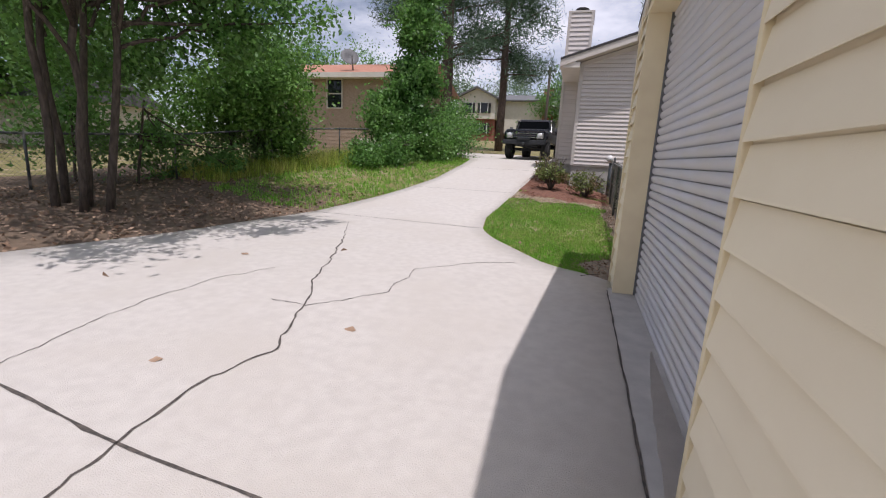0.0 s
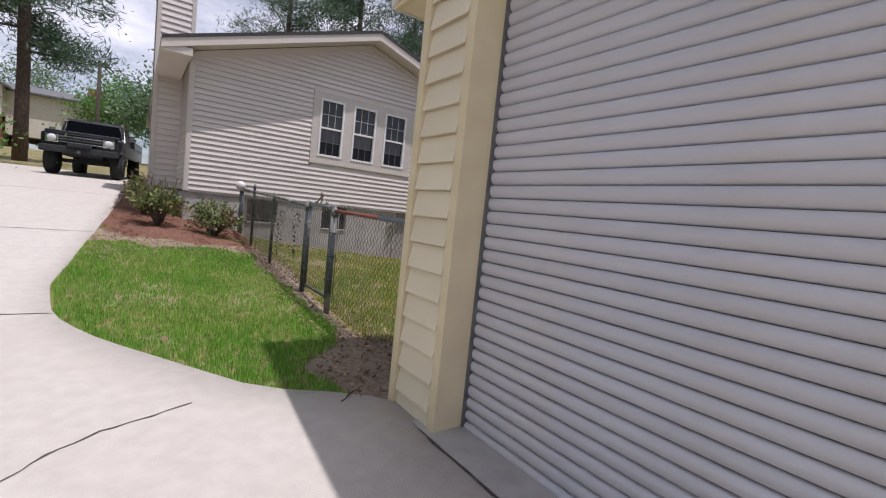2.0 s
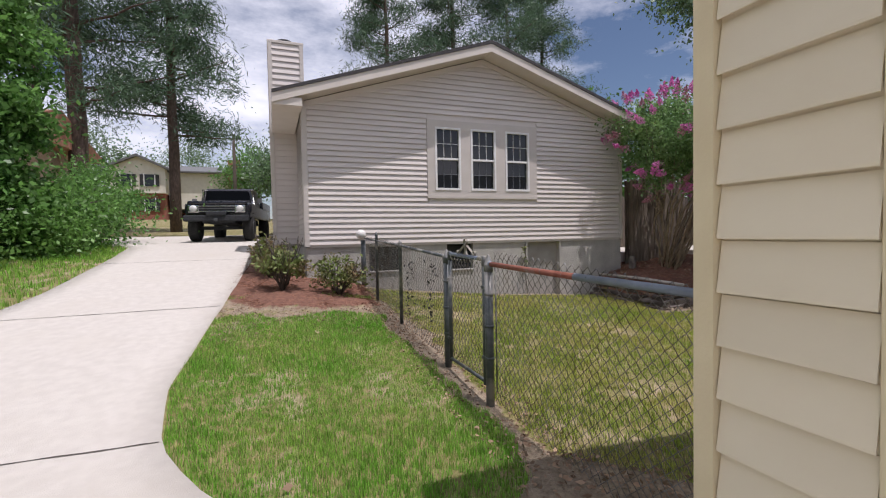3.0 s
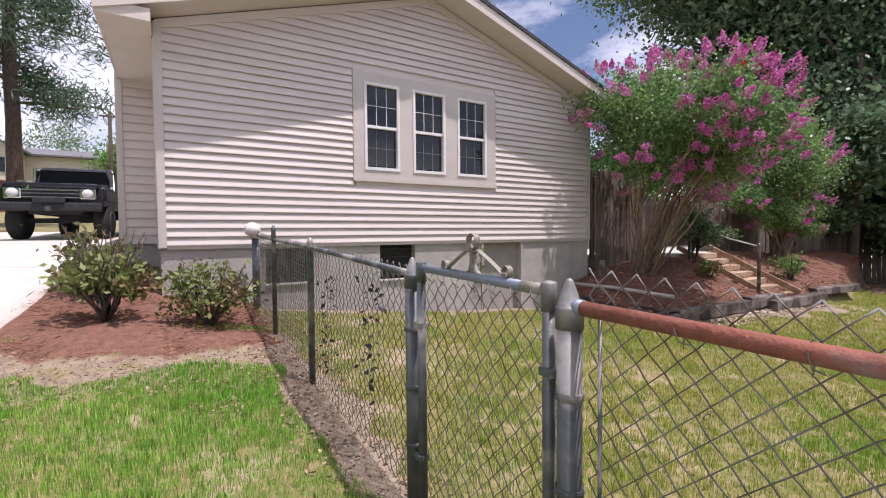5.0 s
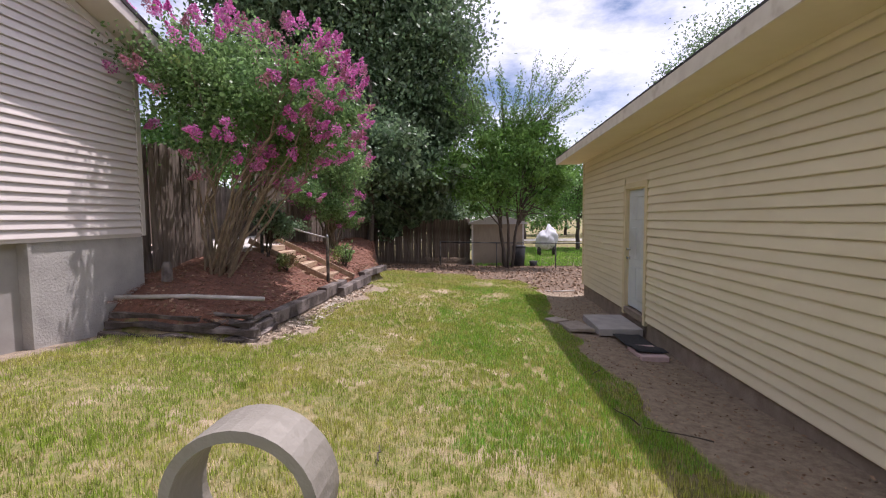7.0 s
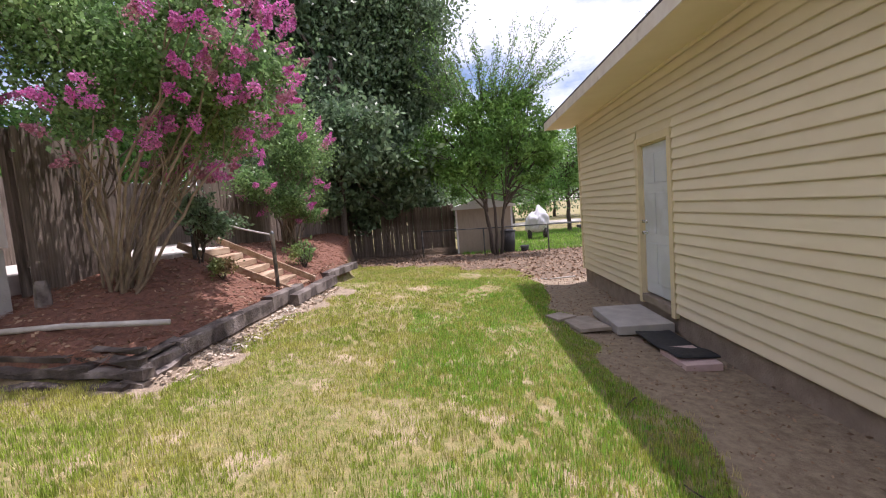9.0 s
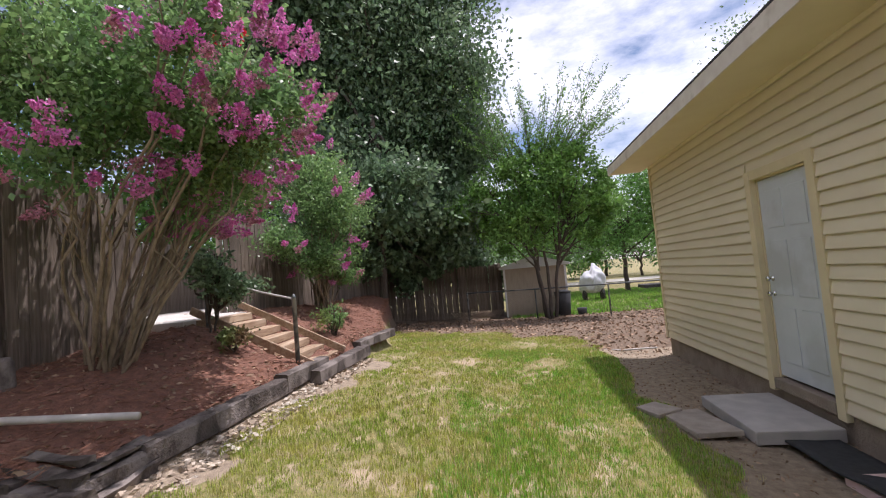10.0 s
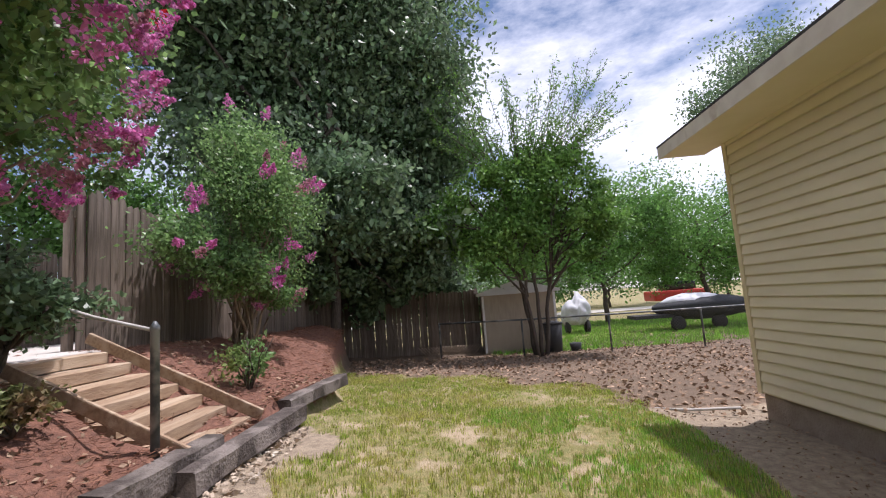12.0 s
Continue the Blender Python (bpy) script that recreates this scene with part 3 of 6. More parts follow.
box("foundation", GX0 + .35, GX1 - .02, GY1 - .3, GY1 - .018, -.6, .1, "found", garage, label="dirty brown concrete foundation edge")
box("foundation", GX1 - .3, GX1 - .016, GY0, GY1 - .3, -.6, .1, "found", garage)
box("foundation", GX0 + .02, GX0 + .34, GY1 - .5, GY1 - .02, -.2, .1, "found", garage)
# roof: two slopes, eaves boxed in
PITCH = 0.30
EY, EZ = 5.83, 3.20
rx0, rx1 = 0.29, 12.66
ridge_y, ridge_z = 1.1, EZ + .16 + (EY - 1.1) * PITCH
prism("roof", [(EY + .02, EZ + .15), (EY + .02, EZ + .18), (ridge_y, ridge_z + .05), (-3.65, EZ + .18), (-3.65, EZ + .15), (ridge_y, ridge_z)], "x", rx0 - .03, rx1 + .03, "shingle", garage, "dark asphalt shingle roof")
box("fascia", rx0, rx1, EY, EY + .02, EZ - .01, EZ + .15, "fascia", garage, label="weathered cream fascia board")
box("soffit", rx0, rx1, GY1 + .02, EY - .002, EZ, EZ + .02, "yellow_soffit", garage, label="yellow soffit panel under the eave")
prism("rake_board", [(EY + .018, EZ - .01), (EY + .018, EZ + .148), (ridge_y, ridge_z), (ridge_y, ridge_z - .18)], "x", rx1, rx1 + .022, "fascia", garage)
prism("rake_board", [(EY + .018, EZ - .01), (EY + .018, EZ + .148), (ridge_y, ridge_z), (ridge_y, ridge_z - .18)], "x", rx0 - .022, rx0, "fascia", garage)
prism("rake_soffit", [(GY1, EZ + .03), (ridge_y, ridge_z - .16), (ridge_y, ridge_z - .14), (GY1, EZ + .05)], "x", GX1 + .004, rx1 - .004, "yellow_soffit", garage)
prism("cornice", [(GY1 + .003, EZ - .01), (EY - .002, EZ - .012), (EY - .002, EZ + .14), (GY1 + .003, EZ + .3)], "x", GX0 + .012, GX0 + .06, "yellow_trim", garage, "boxed cream eave return")
# siding courses
z = 0.10
while z < GZT - .05:
    h = min(LAP_N, GZT - z)
    if z < DZ1 + .1:
        lap_board("siding_board", GX0 + .05, DX0 - .10, z, h, "x", GY1, 1, "yellow_siding", ga_side, .027)
        lap_board("siding_board", DX1 + .10, GX1 - .06, z, h, "x", GY1, 1, "yellow_siding", ga_side, .027)
    else:
        lap_board("siding_board", GX0 + .05, GX1 - .06, z, h, "x", GY1, 1, "yellow_siding", ga_side, .027)
    z += LAP_N
z = 0.10
while z < GZT - .05:
    h = min(LAP, GZT - z)
    lap_board("siding_board", 4.735, GY1 - .045, z + .02, h, "y", GX0, -1, "yellow_siding", ga_front, 0.032)
    lap_board("siding_board", GY0, 1.065, z + .02, h, "y", GX0, -1, "yellow_siding", ga_front, 0.032)
    z += LAP
box("corner_trim", GX1 - .055, GX1 + .02, GY1, GY1 + .034, .08, GZT, "yellow_trim", garage)
box("corner_trim", GX0 - .04, GX0 + .045, GY1 - .04, GY1 + .036, .13, GZT, "yellow_trim", garage)
box("door_jamb", GX0 - .03, GX0 + .34, 4.655, 4.73, .13, 3.24, "yellow_trim", garage, .006, "cream metal jamb of the roller door")
box("door_jamb", GX0 - .03, GX0 + .02, 1.065, 1.11, .1, 3.24, "yellow_trim", garage, .006)
box("door_header", GX0 - .03, GX0 + .3, 1.11, 4.655, 3.17, 3.25, "yellow_trim", garage, .006)
# roller door
roller = thing("roller_door", "closed white ribbed metal roller door", "garage door")
SL = 0.082
prof = [(0.012, -0.004), (-0.006, 0.004), (-0.020, 0.018), (-0.026, 0.040), (-0.024, 0.060), (-0.014, 0.074), (-0.004, 0.0765), (0.012, 0.0772)]
sv = [(p[0], y, p[1]) for y in (1.1, 4.655) for p in prof]
k = len(prof)
slat_d = bpy.data.meshes.new("slat")
slat_d.from_pydata(sv, [], [(i, i + 1, i + 1 + k, i + k) for i in range(k - 1)])
slat_d.materials.append(M["shutter"])
slat_d.polygons.foreach_set("use_smooth", [True] * (k - 1))
for i in range(37):
    s = new("slat", slat_d)
    s.parent = roller
    s.location = (GX0 + .235, 0, .165 + SL * i)
box("backing", GX0 + .245, GX0 + .26, 1.1, 4.655, .17, 3.2, "dark", roller)
box("bottom_bar", GX0 + .20, GX0 + .25, 1.1, 4.655, .135, .17, "gaslet", roller, .004, "dark rubber bottom bar")
box("guide_gasket", GX0 + .19, GX0 + .235, 4.64, 4.656, .14, 3.18, "gaslet", roller)
# side door
sd = thing("door_1", "closed pale grey-white steel side door", "door", "", "structure")
box("leaf", DX0 + .035, DX1 - .035, GY1 - .07, GY1 - .03, DZ0 + .03, DZ1 - .035, "door_white", sd, .004)
for px0, px1 in ((DX0 + .15, DX0 + .42), (DX0 + .52, DX0 + .79)):
    for pz0, pz1 in ((.35, .92), (1.05, 1.62), (1.75, 2.15)):
        box("panel", px0, px1, GY1 - .034, GY1 - .024, pz0, pz1, "door_white", sd, .008)
for nm, a in (("casing", (DX0 - .10, DX0 + .005, GY1 - .02, GY1 + .038, .02, DZ1 + .09)), ("casing", (DX1 - .005, DX1 + .10, GY1 - .02, GY1 + .038, .02, DZ1 + .09)),
              ("casing", (DX0 + .006, DX1 - .006, GY1 - .02, GY1 + .036, DZ1 - .01, DZ1 + .09)), ("jamb", (DX0 + .002, DX0 + .03, GY1 - .13, GY1 - .022, DZ0, DZ1)),
              ("jamb", (DX1 - .03, DX1 - .002, GY1 - .13, GY1 - .022, DZ0, DZ1)), ("jamb", (DX0 + .03, DX1 - .03, GY1 - .13, GY1 - .022, DZ1 - .03, DZ1 - .002))):
    box(nm, *a, "yellow_trim", sd, .004)
box("sill", DX0 + .01, DX1 - .01, GY1 - .13, GY1 + .04, .05, DZ0, "found", sd, .01, "worn concrete door sill")
for zz in (1.06, 1.22):
    lathe("door_knob", [(.028, 0), (.028, .008), (.012, .012), (.012, .035), (.026, .045), (.026, .062), (.010, .068)], "chrome", sd, (DX1 - .105, GY1 - .03, zz), 14, axis="y")


# ---- house ----
HX0, HX1, HY, HY1 = -0.52, 7.36, 13.38, 27.0
HB = 1.60
house = thing("house", "tan vinyl-sided house with a gable end and grey block foundation", "house")
RPX, RS = 3.42, 0.325
EAVE_Z = 4.38


def rake(x):
    """The underside of the gable's overhang."""
    return EAVE_Z - .14 + (4.46 - abs(x - RPX)) * RS


WX0, WX1, WZ0, WZ1 = 2.05, 4.81, 2.57, 4.27
wall_s = prism("wall_south", [(HX0, HB), (WX0 + .02, HB), (WX0 + .02, WZ1 - .02), (WX1 - .02, WZ1 - .02), (WX1 - .02, WZ0), (WX0 + .04, WZ0), (WX0 + .04, HB), (HX1, HB), (HX1, rake(HX1)), (RPX, rake(RPX)), (HX0, rake(HX0))],
               "y", HY + .0, HY + .15, "house_siding", house)
wall_w = box("wall_west", HX0, HX0 + .15, HY + .15, HY1, HB, 4.5, "house_siding", house)
wall_e = box("wall_east", HX1 - .15, HX1, HY + .15, HY1, HB, 4.5, "house_siding", house)
prism("wall_north", [(HX0, HB), (HX1, HB), (HX1, rake(HX1)), (RPX, rake(RPX)), (HX0, rake(HX0))], "y", HY1, HY1 + .15, "house_siding", house)
box("floor_slab", HX0 + .15, HX1 - .15, HY + .15, HY1, HB - .2, HB, "dark", house)
HL = 0.112
z = HB
while z < rake(RPX):
    h = HL
    reach = min(HX1 - HX0, 9)
    # half-width left under the slope
    half = 4.46 - max(0.0, (z + HL * .8 - (EAVE_Z - .14)) / RS)
    a, b = max(HX0 + .07, RPX - half), min(HX1 - .07, RPX + half)
    if b - a > .1:
        if z + h > WZ0 - .03 and z < WZ1 + .02:
            lap_board("siding_board", a, WX0 - .005, z, h, "x", HY, -1, "house_siding", wall_s, .031)
            lap_board("siding_board", WX1 + .005, b, z, h, "x", HY, -1, "house_siding", wall_s, .031)
        else:
            lap_board("siding_board", a, b, z, h, "x", HY, -1, "house_siding", wall_s, .031)
    if z < 4.2:
        lap_board("siding_board", HY + .07, 18, z, h, "y", HX0, -1, "house_siding", wall_w, .027)
    z += HL
box("corner_trim", HX0 - .02, HX0 + .07, HY - .034, HY - .0, HB - .03, rake(HX0), "house_trim", house)
box("corner_trim", HX0 - .034, HX0 - .0, HY, HY + .07, HB - .03, 4.2, "house_trim", house)
box("corner_trim", HX1 - .07, HX1 + .02, HY - .034, HY - .0, HB - .03, rake(HX1), "house_trim", house)
box("starter_strip", HX0 + .07, HX1 - .07, HY - .016, HY - .002, HB - .05, HB, "house_trim", house)
OV = 0.50
for s in (-1, 1):
    xe = RPX + s * 4.50
    prism("roof", [(xe, EAVE_Z + .03), (RPX, EAVE_Z + .03 + 4.5 * RS), (RPX, EAVE_Z + .10 + 4.5 * RS), (xe, EAVE_Z + .09)], "y", HY - OV - .02, HY1 + .6, "shingle", house, "dark shingle roof slope")
    prism("rake_board", [(xe, EAVE_Z - .14), (RPX, EAVE_Z - .14 + 4.5 * RS), (RPX, EAVE_Z + .028 + 4.5 * RS), (xe, EAVE_Z + .028)], "y", HY - OV, HY - OV + .025, "soffit", house)
    prism("frieze", [(xe + (HX0 - RPX + 4.5 if xe < RPX else HX1 - RPX - 4.5), rake(HX0 if xe < RPX else HX1) - .10), (RPX, rake(RPX) - .10), (RPX, rake(RPX) + .018), (xe + (HX0 - RPX + 4.5 if xe < RPX else HX1 - RPX - 4.5), rake(HX0 if xe < RPX else HX1) + .018)], "y", HY - .037, HY - .003, "house_siding", house)
    prism("rake_soffit", [(xe, EAVE_Z - .12), (RPX, EAVE_Z - .12 + 4.5 * RS), (RPX, EAVE_Z - .10 + 4.5 * RS), (xe, EAVE_Z - .10)], "y", HY - OV + .027, HY - .02, "soffit", house)
    xa, xb = sorted((xe, RPX + s * 3.98))
    box("eave_soffit", xa + .02, xb, HY - .02, HY1 + .5, EAVE_Z - .14, EAVE_Z - .12, "soffit", house)
    xf = sorted((xe, xe - s * .02))
    box("fascia", xf[0], xf[1], HY - OV + .027, HY1 + .5, EAVE_Z - .15, EAVE_Z + .025, "soffit", house)
box("cornice_return", RPX - 4.48, HX0 - .025, HY - OV + .027, HY - .022, EAVE_Z - .17, EAVE_Z - .02, "soffit", house, .004, "boxed eave return")
box("cornice_return", HX1 + .025, RPX + 4.48, HY - OV + .027, HY - .022, EAVE_Z - .17, EAVE_Z - .02, "soffit", house, .004)
# foundation with door and vents let in
FB = -.5
BD0, BD1 = 4.50, 5.50
V = ((0.74, 1.41, 1.02, 1.53), (2.49, 3.13, 0.98, 1.55))
fy0, fy1 = HY + .02, HY + .25
fz = HB - .05
for a, b, c, d in ((HX0, .74, FB, fz), (.74, 1.41, FB, 1.02), (.74, 1.41, 1.53, fz), (1.41, 2.49, FB, fz), (2.49, 3.13, FB, .98), (2.49, 3.13, 1.55, fz), (3.13, BD0, FB, fz), (BD0, BD1, FB, .18), (BD1, HX1, FB, fz)):
    box("foundation", a, b, fy0, fy1, c, d, "block", house, label="patched grey block foundation")
box("foundation", HX0 + .0, HX0 + .25, fy1, HY1, FB, fz, "block", house)
box("foundation", HX1 - .25, HX1, fy1, HY1, FB, fz, "block", house)
for a, b, c, d in V:
    v = thing("crawl_vent", "dark louvred crawl-space vent in the foundation", "vent", "foundation vents")
    box("backing", a, b, HY + .16, HY + .18, c, d, "dark", v)
    for i in range(4):
        zz = c + (d - c) * (i + .5) / 4
        box("slat", a + .02, b - .02, HY + .11, HY + .145, zz - .012, zz + .012, "mat_black", v)
    box("sill", a - .01, b + .01, HY - .01, HY + .1, c - .03, c - .001, "block", v, .005)
bd = thing("door_2", "grey painted crawl-space door in the foundation", "door", "", "structure")
box("leaf", BD0 + .05, BD1 - .05, HY + .14, HY + .18, .22, fz, "block_door", bd, .004)
box("jamb", BD0 + .001, BD0 + .05, HY - .004, HY + .2, .181, fz, "block", bd, .004)
box("jamb", BD1 - .05, BD1 - .001, HY - .004, HY + .2, .181, fz, "block", bd, .004)
box("sill", BD0 - .02, BD1 + .02, HY - .06, HY + .14, .16, .215, "white_trim", bd, .008, "pale door sill")
# window: one trimmed group of three double-hung sashes
win = thing("window_1", "three double-hung windows with white muntins and tan surround", "window", "", "structure")
wb = ((2.23, 2.84), (3.085, 3.715), (3.965, 4.60))
S0, S1 = 2.74, 4.12
for a, b, c, d in ((WX0, WX1, WZ0, S0), (WX0, WX1, S1, WZ1), (WX0, 2.23, S0, S1), (2.84, 3.085, S0, S1), (3.715, 3.965, S0, S1), (4.60, WX1, S0, S1)):
    box("surround", a, b, HY - .036, HY + .02, c, d, "house_trim", win)
box("window_sill", WX0 - .01, WX1 + .01, HY - .05, HY - .037, WZ0 - .01, WZ0 + .05, "house_trim", win)
for a, b in wb:
    fr = thing("sash_unit", "", "")
    fr.parent = win
    for e in ("label", "category"):
        if e in fr:
            del fr[e]
    for q in ((a, a + .045, S0, S1), (b - .045, b, S0, S1), (a + .045, b - .045, S1 - .045, S1), (a + .045, b - .045, S0, S0 + .05)):
        box("window_frame", q[0], q[1], HY - .05, HY + .06, q[2], q[3], "white_trim", fr, .004)
    mid = (S0 + S1) / 2
    box("meeting_rail", a + .045, b - .045, HY - .028, HY + .05, mid - .022, mid + .022, "white_trim", fr, .003)
    for lo, hi, dy in ((S0 + .05, mid - .022, .025), (mid + .022, S1 - .045, .0)):
        pane = box("pane", a + .045, b - .045, HY + .0 + dy, HY + .006 + dy, lo, hi, "glass", fr)
        for t in (1 / 3, 2 / 3):
            xx = a + .045 + (b - a - .09) * t
            box("muntin", xx - .0045, xx + .0045, HY - .008 + dy, HY - .001 + dy, lo, hi, "muntin_dimmed" if dy else "white_trim", fr)
        zz = (lo + hi) / 2
        box("muntin", a + .046, b - .046, HY - .010 + dy, HY - .002 + dy, zz - .0045, zz + .0045, "muntin_dimmed" if dy else "white_trim", fr)
# chimney chase
ch = thing("chimney", "tall tan vinyl-sided chimney chase with a dark cap", "chimney")
chw = box("chase", -1.10, -.34, 15.5, 16.9, HB, 6.35, "house_siding", ch)
box("chase_base", -1.08, HX0 - .001, 15.52, 16.88, .6, HB - .001, "block", ch)
z = HB
while z < 6.25:
    lap_board("siding_board", -1.05, -.39, z, HL * 1.25, "x", 15.5, -1, "house_siding", chw, .03)
    lap_board("siding_board", 15.55, 16.85, z, HL * 1.25, "y", -1.10, -1, "house_siding", chw, .03)
    z += HL * 1.25
for a in (-1.12, -.41):
    box("corner_trim", a, a + .09, 15.462, 15.499, HB, 6.36, "house_trim", ch)
box("top_trim", -1.13, -.31, 15.46, 16.93, 6.351, 6.42, "house_trim", ch, .01)
lathe("cap_leg", [(.02, 0), (.02, .16)], "dark", ch, (-.80, 16.0, 6.42), 8)
lathe("cap_leg", [(.02, 0), (.02, .16)], "dark", ch, (-.64, 16.2, 6.42), 8)
lathe("cap", [(.08, 0), (.20, .03), (.22, .06), (.18, .09), (.04, .11)], "dark", ch, (-.72, 16.1, 6.56), 20, "dark metal cap")


# ---- plants ----
rng = np.random.default_rng(7)


def leaf_mesh(name, pts, size, material, parent=None, label="", aspect=0.55, droop=0.0, flat=0.0):
    """Many small folded-diamond leaves about the points."""
    n = len(pts)
    d = rng.normal(size=(n, 3))
    d[:, 2] = d[:, 2] * (1 - flat) - droop
    d /= np.linalg.norm(d, axis=1, keepdims=True) + 1e-9
    e = np.cross(d, rng.normal(size=(n, 3)))
    e /= np.linalg.norm(e, axis=1, keepdims=True) + 1e-9
    s = size * rng.uniform(0.6, 1.35, (n, 1))
    a, b = pts - d * s * .5, pts + d * s * .5
    mid = pts - d * s * .08
    c, f = mid + e * s * aspect * .5, mid - e * s * aspect * .5
    v = np.stack([a, c, b, f], 1).reshape(-1, 3)
    me = bpy.data.meshes.new(name)
    me.vertices.add(4 * n)
    me.vertices.foreach_set("co", v.astype(np.float32).ravel())
    me.loops.add(4 * n)
    me.loops.foreach_set("vertex_index", np.arange(4 * n, dtype=np.int32))
    me.polygons.add(n)
    me.polygons.foreach_set("loop_start", np.arange(0, 4 * n, 4, dtype=np.int32))
    me.update(calc_edges=True)
    me.materials.append(M[material])
    ob = new(name, me)
    if parent:
        ob.parent = parent
    if label:
        ob["label"] = label
    return ob


def clumped(blobs, n, clumps=60, spread=0.28, shell=0.55):
    """Points in uneven clumps through the blobs (x, y, z, r)."""
    out = []
    total = sum(b[3] ** 2 for b in blobs)
    for x, y, z, r in blobs:
        share = r * r / total
        k = max(6, int(clumps * share))
        u = rng.normal(size=(k, 3))
        u /= np.linalg.norm(u, axis=1, keepdims=True)
        rad = r * (shell + (1 - shell) * rng.random((k, 1))) * rng.uniform(.65, 1.1, (k, 1))
        cs = np.array([x, y, z]) + u * rad * np.array([1, 1, .85])
        m = int(n * share)
        pick = rng.integers(0, k, m)
        size = r * spread * rng.uniform(.5, 1.3, k)[pick][:, None]
        out.append(cs[pick] + rng.normal(size=(m, 3)) * size * np.array([1, 1, .7]))
    return np.concatenate(out)


def limb(a, b, r0, r1, bend, n=6):
    a, b = Vector(a), Vector(b)
    pts = []
    for i in range(n + 1):
        t = i / n
        k = Vector((random.uniform(-1, 1), random.uniform(-1, 1), random.uniform(-.4, .6))) * bend * math.sin(math.pi * t)
        pts.append(a.lerp(b, t) + k)
    return pts, [r0 + (r1 - r0) * i / n for i in range(n + 1)]


def tree(name, label, stems, blobs, n, size, leaf, bark="bark", clumps=80, reach=None, category="tree", aspect=.55, droop=0.0, spread=.28, limbs=3, inner=0):
    """stems: (base, top, r0, r1) trunks; limbs run from them to the blobs."""
    t = thing(name, label, category)
    runs = []
    for base, top, r0, r1 in stems:
        tubes("trunk", [limb(base, top, r0, r1, r0 * .9, 8)], bark, t, sides=9)
    for i, (x, y, z, r) in enumerate(blobs):
        src = min(stems, key=lambda s: (Vector(s[1]) - Vector((x, y, z))).length)
        for q in range(limbs):
            f = random.uniform(.45, .98)
            p = Vector(src[0]).lerp(Vector(src[1]), f)
            tip = Vector((x, y, z)) + Vector((random.uniform(-.7, .7), random.uniform(-.7, .7), random.uniform(-.3, .7))) * r
            runs.append(limb(p, tip, src[3] * .8 + .01, .012, .12 * r, 6))
    tubes("branching", runs, bark, t, sides=6)
    leaf_mesh("crown", clumped(blobs, n, clumps, spread), size, leaf, t, "", aspect, droop)
    if inner:
        leaf_mesh("inner_crown", clumped([(x, y, z, r * .8) for x, y, z, r in blobs], inner, clumps, spread, .1), size * 1.5, leaf, t, "", aspect, droop)
    return t


def pine(x, y, h, r, crown_from, spread, n=26, label="tall pine with a bare trunk and clumped needles"):
    t = thing("pine_tree", label, "tree", "pines behind the houses")
    z0 = lz(x, y) - .2
    trunk, rad = limb((x, y, z0), (x + random.uniform(-.4, .4), y, z0 + h), r, r * .25, .1, 10)
    tubes("trunk", [(trunk, rad)], "pine_bark", t, sides=10)
    runs, tips = [], []
    for i in range(n):
        f = crown_from + (1 - crown_from) * (i + random.random()) / n
        p = Vector(trunk[0]).lerp(Vector(trunk[-1]), f)
        a = random.uniform(0, 6.283)
        ln = spread * (1.1 - .75 * (f - crown_from) / (1 - crown_from)) * random.uniform(.55, 1.1)
        q = p + Vector((math.cos(a) * ln, math.sin(a) * ln, random.uniform(-.15, .45) * ln))
        runs.append(limb(p, q, .07, .02, .15, 5))
        for k in range(11):
            w = p.lerp(q, random.uniform(.35, 1.08))
            tips.append(w + Vector((random.gauss(0, .35), random.gauss(0, .35), random.gauss(.1, .25))) * (ln / 3 + .3))
    tubes("branching", runs, "pine_bark", t, sides=5)
    tips = np.array([tuple(v) for v in tips])
    per = 70
    pts = np.repeat(tips, per, 0) + rng.normal(size=(len(tips) * per, 3)) * np.array([.46, .46, .32])
    leaf_mesh("crown", pts, .42, "leaf_pine", t, "", .12)
    return t


